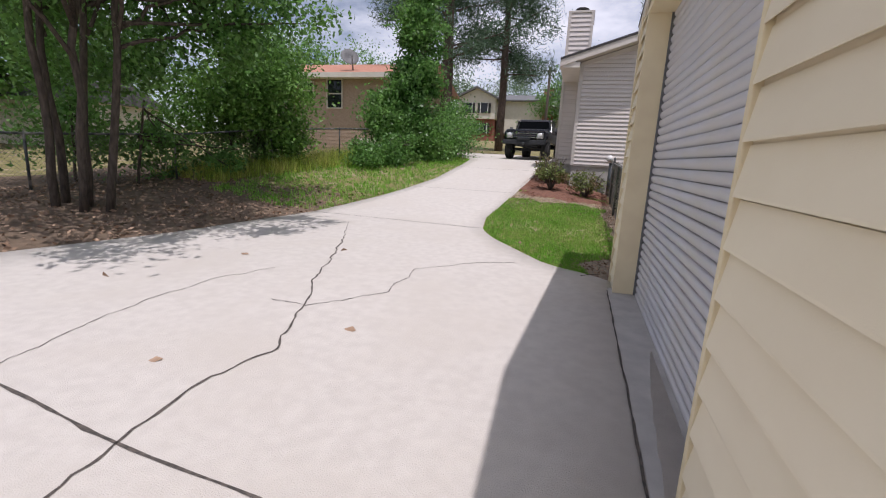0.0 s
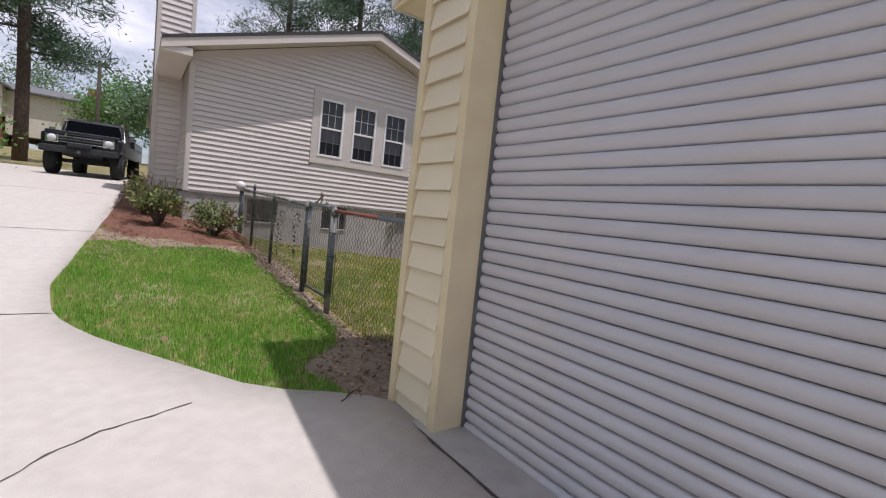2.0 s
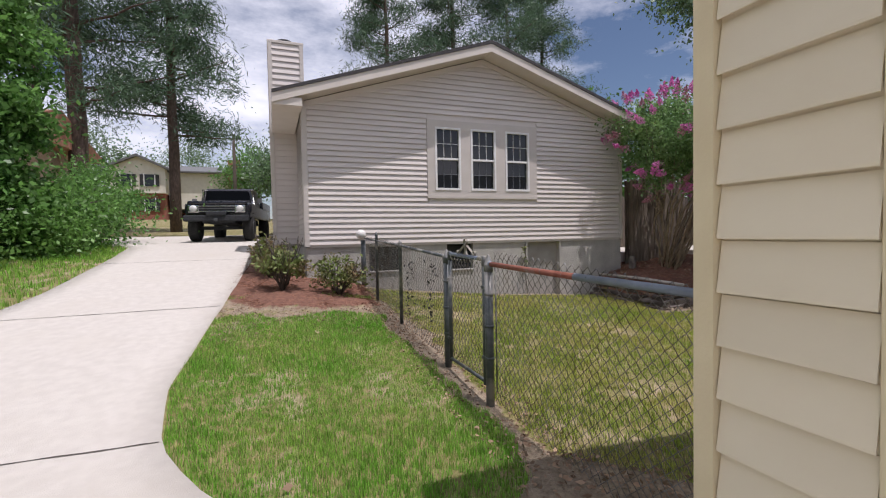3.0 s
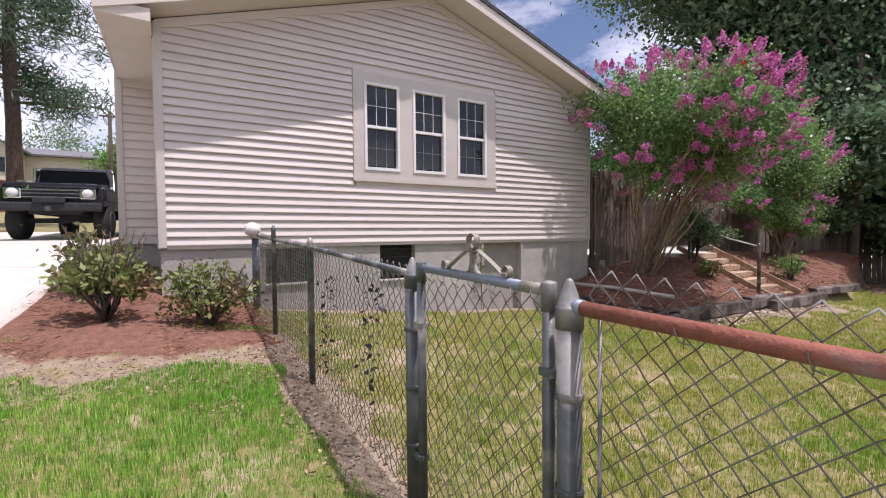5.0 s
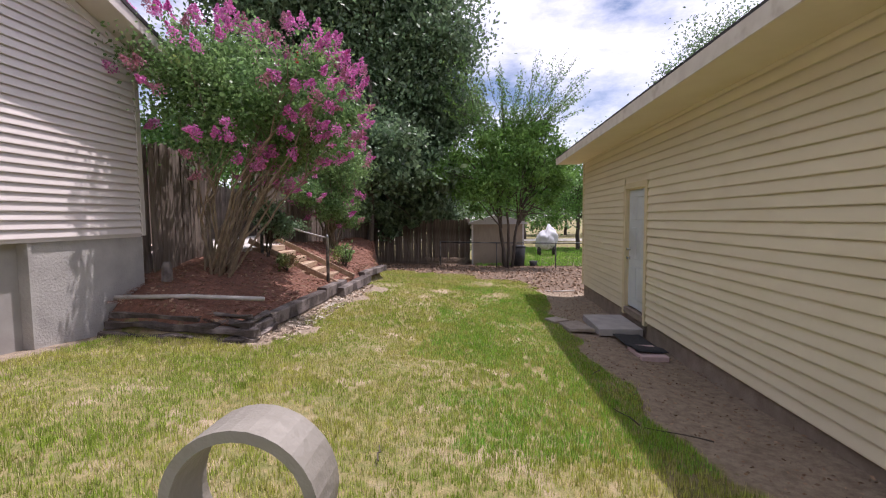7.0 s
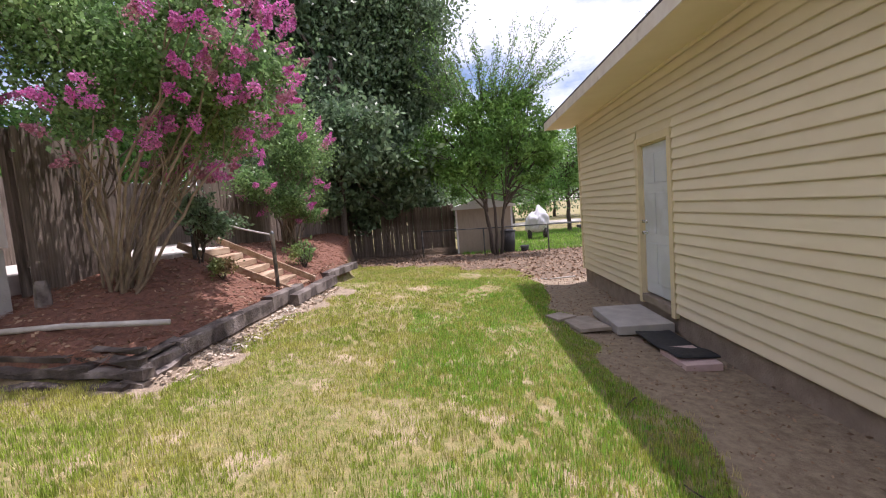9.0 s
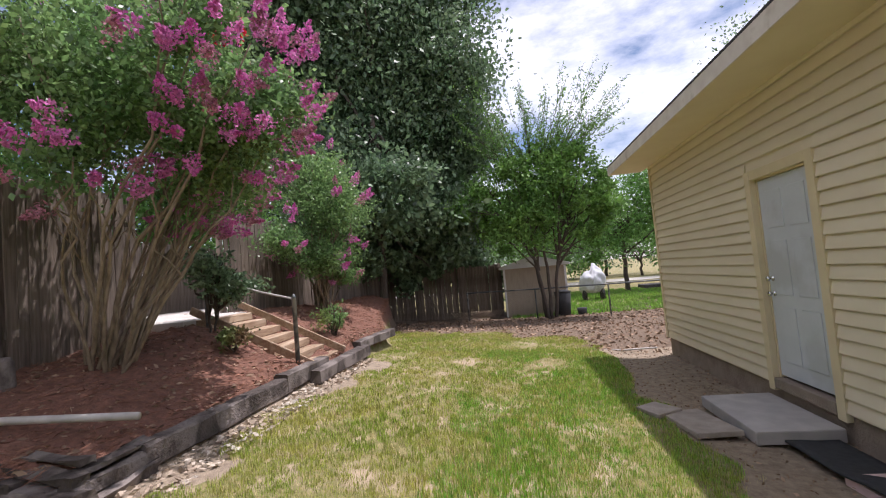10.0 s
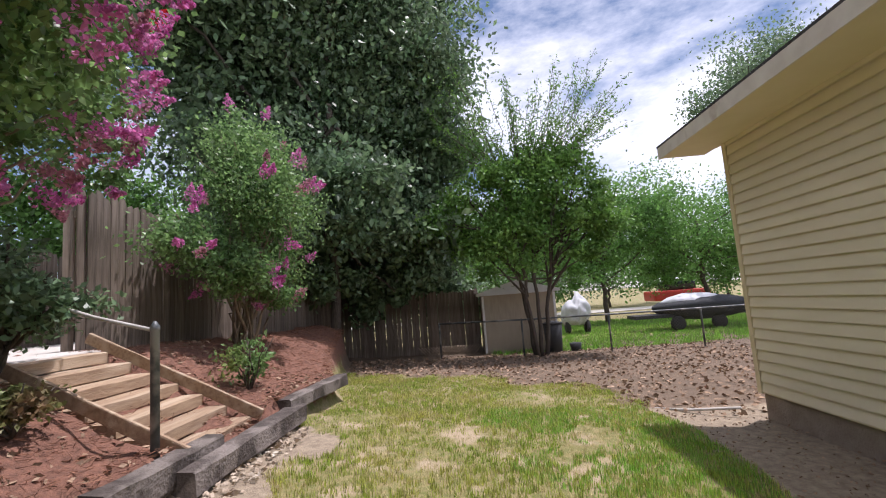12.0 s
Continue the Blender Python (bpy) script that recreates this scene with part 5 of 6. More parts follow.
def flat_bar(name, pts, wid, th, parent):
    """A bent flat bar lying in the gate's plane; pts: (y, z)."""
    vs, fs = [], []
    for i, (y, z) in enumerate(pts):
        a, b = pts[max(i - 1, 0)], pts[min(i + 1, len(pts) - 1)]
        dy, dz = b[0] - a[0], b[1] - a[1]
        ln = math.hypot(dy, dz) or 1
        ny, nz = -dz / ln * th / 2, dy / ln * th / 2
        vs += [(FX - wid / 2, y - ny, z - nz), (FX + wid / 2, y - ny, z - nz), (FX + wid / 2, y + ny, z + nz), (FX - wid / 2, y + ny, z + nz)]
        if i:
            o = 4 * i
            for j in range(4):
                fs.append((o - 4 + j, o - 4 + (j + 1) % 4, o + (j + 1) % 4, o + j))
    fs += [(3, 2, 1, 0), tuple(len(vs) - 4 + j for j in range(4))]
    return mesh(name, vs, fs, "scroll", parent)


orn = new("scroll_ornament")
orn.parent = gate
CY, RZ = 8.047, gt0 + .027
for s in (1, -1):
    # from the foot by the middle, up along the spine, out in a long sweep to an end curl
    pts = [(CY + s * .062, RZ - .004), (CY + s * .04, RZ - .003), (CY + s * .02, RZ + .006), (CY + s * .0075, RZ + .03), (CY + s * .006, RZ + .062)]
    for a in np.linspace(180, 50, 12):
        pts.append((CY + s * (.030 + .024 * math.cos(radians(a))), RZ + .066 + .020 * math.sin(radians(a))))
    ey = .197
    for t in np.linspace(.1, 1, 9):
        pts.append((CY + s * (.047 + (ey - .047) * t), RZ + .079 - .083 * t + .004 * math.sin(math.pi * t)))
    for a in np.linspace(-80, 200, 16):
        rr = .021 - .005 * (a + 80) / 280
        pts.append((CY + s * (ey + .004 + rr * math.cos(radians(a))), RZ + .018 + rr * math.sin(radians(a))))
    flat_bar("scroll_arm", pts, .022, .0042, orn)
ring = [(CY + .029 * math.sin(radians(a)), RZ + .119 - .029 * math.cos(radians(a))) for a in np.linspace(14, 352, 30)]
flat_bar("scroll_ring", ring, .024, .0045, orn)
flat_bar("spine", [(CY, RZ - .008), (CY, RZ + .04), (CY - .001, RZ + .092)], .022, .005, orn)


# ---- raised bed, steps, wood fence ----
def beam(name, a, b, w, h, material, label, category, seed, group="", amp=.018):
    a, b = Vector(a), Vector(b)
    d = b - a
    ob = part(name, rough_bm(d.length, w, h, amp, seed), material)
    ob.matrix_basis = Matrix.Translation(a) @ d.to_track_quat("X", "Z").to_matrix().to_4x4()
    return tagged(ob, label, category, group)


tie_label = "weathered dark railway tie edging the raised bed"
beam("timber", (6.95, 11.16, .26), (9.35, 11.10, .27), .20, .22, "tie", tie_label, "timber", 1, "bed timbers")
beam("timber", (9.25, 11.10, .30), (10.55, 11.06, .30), .20, .24, "tie", tie_label, "timber", 2, "bed timbers")
beam("timber", (9.9, 10.93, .22), (12.05, 10.86, .24), .22, .20, "tie", tie_label, "timber", 3, "bed timbers")
beam("timber", (11.9, 10.98, .34), (13.6, 10.74, .36), .20, .17, "tie", tie_label, "timber", 4, "bed timbers")
for k, (x0, y0, x1, y1, z, w, h) in enumerate((
        (6.26, 11.12, 6.40, 13.3, .13, .22, .12), (6.34, 11.0, 6.44, 12.5, .25, .17, .07), (6.40, 11.6, 6.50, 13.3, .29, .20, .09),
        (6.42, 11.1, 6.58, 12.2, .34, .13, .06), (6.50, 11.9, 6.58, 13.3, .41, .16, .07), (6.56, 11.2, 6.70, 12.7, .42, .12, .05),
        (6.22, 11.10, 7.02, 11.10, .13, .20, .13), (6.36, 11.16, 7.05, 11.12, .26, .17, .08), (6.50, 11.24, 7.10, 11.16, .34, .13, .06))):
    beam("timber", (x0, y0, z), (x1, y1, z + .03), w, h, "tie", tie_label if z < .2 else "split rotting tie on top of the bed edge", "timber", 5 + k, "bed timbers", .05)
pipe = tubes("pipe", [([(6.62, 13.3, .68), (6.85, 12.3, .66), (7.1, 11.25, .58)], .034)], "pvc", None, "", 14)
tagged(pipe, "dirty white pipe lying across the bed", "pipe")
bits = thing("broken_post", "short dark post stub at the house corner", "post")
lathe("stub", [(.085, 0), (.09, .35), (.08, .62), (.05, .68)], "tie", bits, (7.42, 13.05, .45), 10)
steps = thing("steps", "weathered wooden timber steps climbing the bed", "steps")
SX0, SX1 = 10.2, 11.45
for i in range(7):
    y, z = 11.16 + i * .275, .30 + i * .135
    bm = rough_bm(SX1 - SX0, .30, .13, .008, 20 + i, 10)
    bm.transform(Matrix.Translation((SX0, y + .14, z)))
    part("tread", bm, "step_wood", steps)
for x in (SX0 - .03, SX1 + .03):
    bm = rough_bm(2.25, .045, .12, .006, int(x * 10), 10)
    bm.transform(Matrix.Translation((x, 11.05, .36)) @ Matrix.Rotation(radians(90), 4, "Z") @ Matrix.Rotation(radians(-26), 4, "Y"))
    part("stringer", bm, "step_wood", steps, "dark edge board of the steps")
rail_ = thing("handrail", "grey pipe post with a thin sloping handrail", "handrail")
pz = .40
lathe("post", [(.034, 0), (.034, 1.0), (.037, 1.005), (.037, 1.03), (.012, 1.075)], "steel", rail_, (9.99, 11.21, pz), 14)
lathe("post", [(.034, 0), (.034, 1.05), (.012, 1.1)], "steel", rail_, (10.12, 12.75, .9), 14)
tubes("rail", [([(9.99, 11.21, 1.40), (10.03, 11.75, 1.54), (10.08, 12.3, 1.72), (10.12, 12.75, 1.90)], .016)], "pvc", rail_, "", 10)
patio = box("patio", 7.6, 30, 13.98, 40, .9, 1.18, "concrete", None, .02)
tagged(patio, "pale concrete patio behind the wood fence", "patio", "", "structure")
landing = box("landing", 9.9, 11.8, 13.02, 13.975, .8, 1.19, "concrete", None, .02)
tagged(landing, "pale concrete landing at the top of the steps", "landing", "", "structure")

bd_prof = [(0, 0), (.128, 0), (.128, 1.0), (.10, 1.035), (.028, 1.035), (0, 1.0)]
board_d = []
for k in range(4):
    bm = bmesh.new()
    lo = [bm.verts.new((x + random.uniform(-.004, .004), 0, z if z < .5 else z + random.uniform(-.012, .012))) for x, z in bd_prof]
    f = bm.faces.new(lo)
    r = bmesh.ops.extrude_face_region(bm, geom=[f])
    for v in r["geom"]:
        if isinstance(v, bmesh.types.BMVert):
            v.co.y += .02
    bmesh.ops.recalc_face_normals(bm, faces=bm.faces[:])
    d = bpy.data.meshes.new("board")
    bm.to_mesh(d)
    bm.free()
    d.materials.append(M["old_wood"])
    board_d.append(d)


def wood_fence(label, p0, p1, zb0, zb1, h0, h1, material=None):
    f = thing("wood_fence", label, "fence")
    a, b = Vector((*p0, 0)), Vector((*p1, 0))
    ln, d = (b - a).length, (b - a).normalized()
    ang = math.atan2(d.y, d.x)
    n = int(ln / .127)
    for i in range(n):
        s = i / n
        o = new("board", random.choice(board_d))
        o.parent = f
        p = a.lerp(b, s)
        z0 = zb0 + (zb1 - zb0) * s
        o.location = (p.x, p.y + random.uniform(-.008, .008), z0)
        o.rotation_euler = (random.uniform(-.012, .012), random.uniform(-.014, .014), ang)
        o.scale = (1, 1, (h0 + (h1 - h0) * s) * random.uniform(.975, 1.02))
    for q in (.25, .85):
        bm = box_bm(0, ln, .03, .07, 0, .09, .004)
        bm.transform(Matrix.Translation((a.x, a.y, zb0 + q * h0)) @ Matrix.Rotation(ang, 4, "Z"))
        part("cross_rail", bm, "old_wood", f)
    for s in np.arange(0, 1.01, min(1, 2.4 / ln)):
        p = a.lerp(b, float(s))
        bm = box_bm(p.x - .045, p.x + .045, p.y + .075, p.y + .165, zb0 - .4, zb0 + h0 + .02, .006)
        part("post", bm, "old_wood", f)
    return f


wood_fence("weathered grey-brown board fence behind the crape myrtle", (7.92, 13.64), (9.85, 13.75), .66, 1.0, 2.45, 2.15)
wood_fence("weathered grey-brown board fence beside the steps", (11.85, 13.55), (21.8, 13.2), 1.05, .55, 2.15, 2.1)
wood_fence("weathered board fence at the back of the patio", (9.6, 16.8), (21.0, 17.0), 1.18, 1.18, 1.75, 1.75)
wood_fence("tan board fence along the neighbouring yard", (21.9, 13.1), (22.3, 8.3), -.35, -.4, 2.1, 2.1)
lattice = thing("lattice_panel", "small pale diamond lattice panel at the fence foot", "lattice")
for i in range(16):
    for s in (-1, 1):
        y = 8.6 + i * .1
        tubes("strip", [([(21.7, y, -.4), (21.7, y + s * .32, -.05)], .009)], "tan_fence", lattice, "", 4)

# neighbour's brick wing behind the house corner
wing = thing("brick_wing", "red brick wall of the house's rear wing", "house wing")
box("wall", 7.38, 9.5, 20.0, 20.2, .9, 4.0, "mortar", wing)
bv = box_bm(0, .2, 0, .06, 0, .06, .004)
brick_d = bpy.data.meshes.new("brick")
bv.to_mesh(brick_d)
bv.free()
brick_d.materials.append(M["red_brick"])
for r in range(26):
    for c in range(5):
        o = new("brick", brick_d)
        o.parent = wing
        o.location = (7.4 + c * .215 + (r % 2) * .1, 19.96, 1.2 + r * .075)
prism("roof", [(19.3, 3.95), (19.3, 4.05), (24, 5.4), (24, 5.3)], "x", 7.3, 12.5, "shingle", wing)
box("fascia", 7.3, 12.5, 19.28, 19.3, 3.88, 4.05, "white_trim", wing)

hose = thing("hanging_vine", "dry yellow-green vine hanging by the crawl-space door", "vine")
tubes("stem", [limb((4.44, 13.34, 1.5), (4.42, 13.33, .95), .008, .006, .04, 6), limb((4.46, 13.34, 1.3), (4.5, 13.33, .2), .007, .007, .02, 6)], "bark", hose, "", 5)
leaf_mesh("foliage", np.array([(4.42 + random.gauss(0, .045), 13.32, random.uniform(.85, 1.45)) for _ in range(46)]), .07, "leaf_shrub", hose, "", .5)

# ---- along the garage ----
slab = box("concrete_slab", 7.86, 9.0, 5.25, 5.96, -.15, -.03, "apron", None, .015)
tagged(slab, "square concrete stoop slab below the side door", "slab")
for i, (x, y, w, d) in enumerate(((8.35, 6.25, .75, .42), (8.75, 6.5, .35, .3))):
    bm = box_bm(-w / 2, w / 2, -d / 2, d / 2, -.03, .02, .012)
    for v in bm.verts:
        k = noise.noise_vector(v.co * 3 + Vector((i * 5, 0, 0))) * .05
        v.co += Vector((k.x, k.y, 0))
    st = part("stepping_stone", bm, "stone")
    st.matrix_basis = pose(x, y, lz(x, y) + .02, 0, 2, 8 + 20 * i)
    tagged(st, "flat grey stepping stone set in dirt", "stone", "flat stones")
rm = thing("rubber_mat", "black rubber mat draped over a pink foam block", "mat")
vs, fs = [], []
for i in range(13):
    for j in range(9):
        x, y = 6.72 + 1.15 * i / 12, 5.32 + .42 * j / 8
        z = lz(x, y) + .045 + .045 * step01(x, 7.3, 6.8) + noise.noise(Vector((x * 4, y * 4, 1))) * .012
        vs.append((x, y, float(z)))
for i in range(12):
    for j in range(8):
        o = i * 9 + j
        fs.append((o, o + 9, o + 10, o + 1))
mt = mesh("sheet", vs, fs, "mat_black", rm, "", True)
sol = mt.modifiers.new("thick", "SOLIDIFY")
sol.thickness = .018
box("foam_block", 6.60, 7.2, 5.36, 5.72, lz(6.9, 5.5) - .02, lz(6.9, 5.5) + .055, "foam", rm, .008, "faded pink foam block")
spout = tubes("drain_pipe", [([(12.35, 5.4, -.12), (12.7, 5.9, -.2), (13.0, 6.2, -.23)], .018)], "pvc", None, "", 8)
tagged(spout, "thin pale pipe lying by the garage corner", "pipe")
for x, y, ln, a in ((4.2, 6.6, .35, 20), (4.0, 6.1, .5, 65), (5.8, 6.5, .22, 140), (3.2, 8.6, .2, 10), (-.1, 5.3, .3, 40)):
    s = tubes("stick", [limb((x, y, lz(x, y) + .012), (x + ln * math.cos(radians(a)), y + ln * math.sin(radians(a)), lz(x, y) + .015), .007, .004, .015, 5)], "bark", None, "", 5)
    tagged(s, "small dry stick lying on the ground", "stick", "sticks")
for x, y in ((-5.2, 2.9), (-3.5, 5.2), (-3.0, 1.6), (-2.0, 2.6), (-1.1, 6.9), (-4.6, 4.4)):
    lf = leaf_mesh("fallen_leaf", np.array([(x, y, lz(x, y) + .02)]), .11, "litter", None, "", .7, 0, .9)
    tagged(lf, "curled brown leaf lying on the concrete", "leaf", "fallen leaves")

# ---- wire fences of the neighbours ----
def far_fence(label, p0, p1, h, gap, lift=0.0):
    f = thing("wire_fence", label, "fence")
    a, b = Vector((*p0, 0)), Vector((*p1, 0))
    n = max(1, round((b - a).length / gap))
    top = []
    for i in range(n + 1):
        p = a.lerp(b, i / n)
        z = lz(p.x, p.y)
        lathe("post", [(.028, 0), (.028, h + .1), (.008, h + .15)], "steel", f, (p.x, p.y, z - .1), 10)
        top.append((p.x, p.y, z + h))
    tubes("top_rail", [(top, .026)], "steel", f, "", 8)
    runs = []
    for (xa, ya, za), (xb, yb, zb) in zip(top, top[1:]):
        runs += link_runs((xa, ya), (xb, yb), za - h + .03, zb - h + .03, h - .03, .085, .0036)
    tubes("mesh_wire", runs, "wire", f, "thin diamond mesh", 3)["kind"] = "stuff"
    return f


far_fence("old chain-link fence grown through with weeds", (-12.0, 3.0), (-7.4, 20.5), 1.15, 3.0)
far_fence("chain-link fence at the back of the yard", (20.6, 9.6), (19.2, -3.0), 1.05, 2.6)

# shed, bin and what stands beyond the back fence
shed = thing("shed", "tan metal garden shed with a white roof", "shed")
box("wall", 21.6, 24.2, 5.75, 8.2, -.5, 1.55, "shed", shed)
prism("roof", [(5.6, 1.52), (8.35, 1.52), (8.35, 1.60), (7.0, 1.98), (5.6, 1.60)], "x", 21.45, 24.35, "shed_roof", shed)
for y in (5.76, 8.12):
    box("corner_trim", 21.57, 21.6, y, y + .07, -.45, 1.5, "white_trim", shed)
bin_ = thing("trash_bin", "black plastic bin by the back fence", "bin")
lathe("body", [(.24, 0), (.30, .9)], "mat_black", bin_, (20.95, 6.05, -.42), 16)
lathe("lid", [(.32, 0), (.32, .04), (.10, .10)], "mat_black", bin_, (20.95, 6.05, .48), 16)
pot = lathe("planter", [(.14, 0), (.19, .26), (.17, .26)], "mat_black", None, (20.9, 5.4, -.40), 14)
tagged(pot, "small black plant pot by the fence", "pot")
mow = thing("covered_mower", "riding mower under a grey-white cover", "mower")
bm = bmesh.new()
bmesh.ops.create_icosphere(bm, subdivisions=4, radius=1)
for v in bm.verts:
    k = noise.noise(v.co * 2.2) * .16 + noise.noise(v.co * 6) * .05
    v.co = Vector((v.co.x * .8, v.co.y * .62, max(-.35, v.co.z * .75 + (.25 if v.co.y < 0 else 0)))) * (1 + k)
bm.transform(Matrix.Translation((27.0, 3.9, .35)))
part("cover", bm, "tarp", mow, "", True)
for y in (3.5, 4.35):
    lathe("wheel", [(.05, -.1), (.27, -.09), (.3, 0), (.27, .09), (.05, .1)], "rubber", mow, (26.7, y, -.12), 16, axis="y")
boat = thing("boat", "dark boat on a trailer in the next yard", "boat")
bm = bmesh.new()
bmesh.ops.create_icosphere(bm, subdivisions=4, radius=1)
for v in bm.verts:
    v.co = Vector((v.co.x * 1.0, v.co.y * 2.0, v.co.z * .55 if v.co.z < 0 else v.co.z * .34 + .1 * (1 - v.co.y ** 2)))
bm.transform(Matrix.Translation((25.5, -.9, .50)))
part("hull", bm, "mat_black", boat, "", True)
bm = bmesh.new()
bmesh.ops.create_icosphere(bm, subdivisions=3, radius=1)
for v in bm.verts:
    v.co = Vector((v.co.x * .7, v.co.y * 1.3, max(0, v.co.z) * .42)) * (1 + noise.noise(v.co * 3) * .12)
bm.transform(Matrix.Translation((25.4, -.5, .62)))
part("boat_cover", bm, "tarp", boat, "crumpled pale cover", True)
box("trailer", 25.0, 26.0, -2.6, 2.0, .12, .26, "mat_black", boat, .02)
for y in (-1.2, .4):
    lathe("wheel", [(.05, -.1), (.27, -.09), (.3, 0), (.27, .09), (.05, .1)], "rubber", boat, (24.9, y, -.12), 16, axis="x")
car = thing("red_car", "red vehicle parked beyond the back yard", "car")
box("body", 39, 41, -8.5, -4.5, .3, 1.0, "red_paint", car, .15)
box("cab", 39.2, 40.8, -7.6, -5.4, 1.0, 1.6, "glass", car, .18)
for y in (-7.6, -5.4):
    lathe("wheel", [(.05, -.1), (.3, -.09), (.33, 0), (.3, .09), (.05, .1)], "rubber", car, (39.0, y, -.1), 14, axis="x")
box_r = mesh("road", [(44, -60, -.42), (49, -60, -.42), (49, 60, -.42), (44, 60, -.42)], [(0, 1, 2, 3)], "concrete")
tagged(box_r, "pale paved street beyond the yards", "road", "", "structure")

# ---- west: brick house, far house, pole, truck ----
bh = thing("brick_house", "tan brick house with a red-brown hip roof", "house")
box("wall", -19.5, -9.3, 22.0, 30, .6, 5.5, "brick", bh)
for zz in np.arange(1.6, 5.5, .2):
    box("brick_course", -19.5, -9.3, 21.985, 21.999, zz, zz + .16, "brick", bh)
prism("roof", [(21.3, 5.5), (21.3, 5.62), (25.9, 6.9), (30.6, 5.62), (30.6, 5.5)], "x", -20.2, -8.7, "red_shingle", bh)
box("eave_board", -20.2, -8.7, 21.28, 21.3, 5.38, 5.63, "cream", bh)
box("eave_soffit", -20.2, -8.7, 21.31, 21.98, 5.40, 5.44, "cream", bh)
for a, b, c, d in ((-15.48, -14.68, 4.37, 5.21), (-13.77, -12.92, 3.93, 5.36), (-18.4, -17.5, 3.9, 5.3)):
    wv = new("window")
    wv.parent = bh
    box("pane", a, b, 21.95, 21.97, c, d, "glass", wv)
    for q in ((a - .06, a, c - .06, d + .06), (b, b + .06, c - .06, d + .06), (a, b, d, d + .06), (a, b, c - .06, c), (a, b, (c + d) / 2 - .03, (c + d) / 2 + .03)):
        box("frame", q[0], q[1], 21.90, 21.98, q[2], q[3], "cream", wv)
ac = thing("air_conditioner", "grey outdoor air conditioner unit by the brick wall", "air conditioner")
box("body", -15.9, -14.7, 20.3, 21.3, lz(-15, 21) - .1, lz(-15, 21) + .75, "gaslet", ac, .05)
for i in range(7):
    box("grille_bar", -15.9, -14.7, 20.27, 20.298, lz(-15, 21) + .05 + i * .09, lz(-15, 21) + .09 + i * .09, "steel", ac)
util = thing("utility_box", "white utility hatch low on the brick wall", "hatch")
box("panel", -11.9, -10.7, 21.93, 21.975, 1.75, 2.35, "cream", util, .02)
dish = thing("satellite_dish", "grey satellite dish on the roof edge", "satellite dish")
tubes("arm", [([(-12.5, 22.4, 5.9), (-12.5, 22.3, 6.4)], .04), ([(-12.5, 22.3, 6.2), (-12.2, 21.7, 6.5)], .025)], "steel", dish, "", 8)
dd = lathe("bowl", [(.02, -.12), (.25, -.08), (.48, .04), (.47, .05), (.2, -.05), (.02, -.08)], "gaslet", dish, (0, 0, 0), 20)
dd.matrix_basis = pose(-12.6, 22.2, 6.55, 60, 20, 30)
nb = thing("grey_shed", "pale grey outbuilding behind the trees", "shed")
box("wall", -27, -21, 13, 18, .3, 3.2, "cream", nb)
prism("roof", [(12.6, 3.2), (15.5, 4.4), (18.4, 3.2)], "x", -27.3, -20.7, "gaslet", nb)

fh = thing("far_house", "cream two-storey house with brick ground floor", "house")
fz0 = 4.1
box("lower_wall", -16.3, -11.8, 60.0, 74, fz0 - 1, fz0 + 2.6, "red_brick", fh)
box("upper_wall", -16.6, -11.6, 59.4, 74, fz0 + 2.6, fz0 + 5.2, "cream", fh)
prism("gable", [(-16.6, fz0 + 5.2), (-11.6, fz0 + 5.2), (-14.1, fz0 + 6.4)], "y", 59.4, 59.6, "cream", fh)
prism("roof", [(-17.1, fz0 + 5.0), (-14.1, fz0 + 6.4), (-11.1, fz0 + 5.0), (-11.1, fz0 + 5.2), (-14.1, fz0 + 6.65), (-17.1, fz0 + 5.2)], "y", 58.9, 62, "gaslet", fh)
box("side_wall", -11.6, -3.2, 61, 74, fz0 + 1.0, fz0 + 5.0, "cream", fh)
prism("side_roof", [(60.4, fz0 + 5.0), (60.4, fz0 + 5.15), (67, fz0 + 6.6), (74, fz0 + 5.1)], "x", -12.6, -2.9, "gaslet", fh)
box("chimney", -5.6, -4.2, 60.0, 61, fz0, fz0 + 6.5, "red_brick", fh)
for zz, hh in ((fz0 + 3.3, 1.25), (fz0 + .7, 1.3)):
    for xx in (-15.6, -13.5):
        wv = new("window")
        wv.parent = fh
        box("pane", xx, xx + .9, 59.3, 59.35, zz, zz + hh, "glass", wv)
        for q in ((xx - .08, xx), (xx + .9, xx + .98)):
            box("frame", q[0], q[1], 59.27, 59.36, zz - .08, zz + hh + .08, "white_trim", wv)
        for q in ((xx - .42, xx - .10), (xx + 1.0, xx + 1.32)):
            box("window_shutter", q[0], q[1], 59.28, 59.37, zz, zz + hh, "dark", wv)
pole = thing("utility_pole", "tall wooden utility pole beyond the driveway", "utility pole")
lathe("pole", [(.16, 0), (.11, 8.6)], "bark", pole, (-3.9, 45, 1.7), 12)
box("crossarm", -4.5, -3.3, 44.9, 45.0, 9.9, 10.02, "bark", pole, .02)
tubes("insulator", [([(-3.5, 44.95, 10.0), (-3.5, 44.95, 10.2)], .06)], "gaslet", pole, "", 8)

# the truck stands nose towards the garage on the drive's crest
truck = thing("pickup_truck", "black classic lifted pickup truck parked on the driveway", "pickup truck")
TM = pose(-2.80, 20.4, lz(-2.8, 21) + .02, 0, 0, -7)


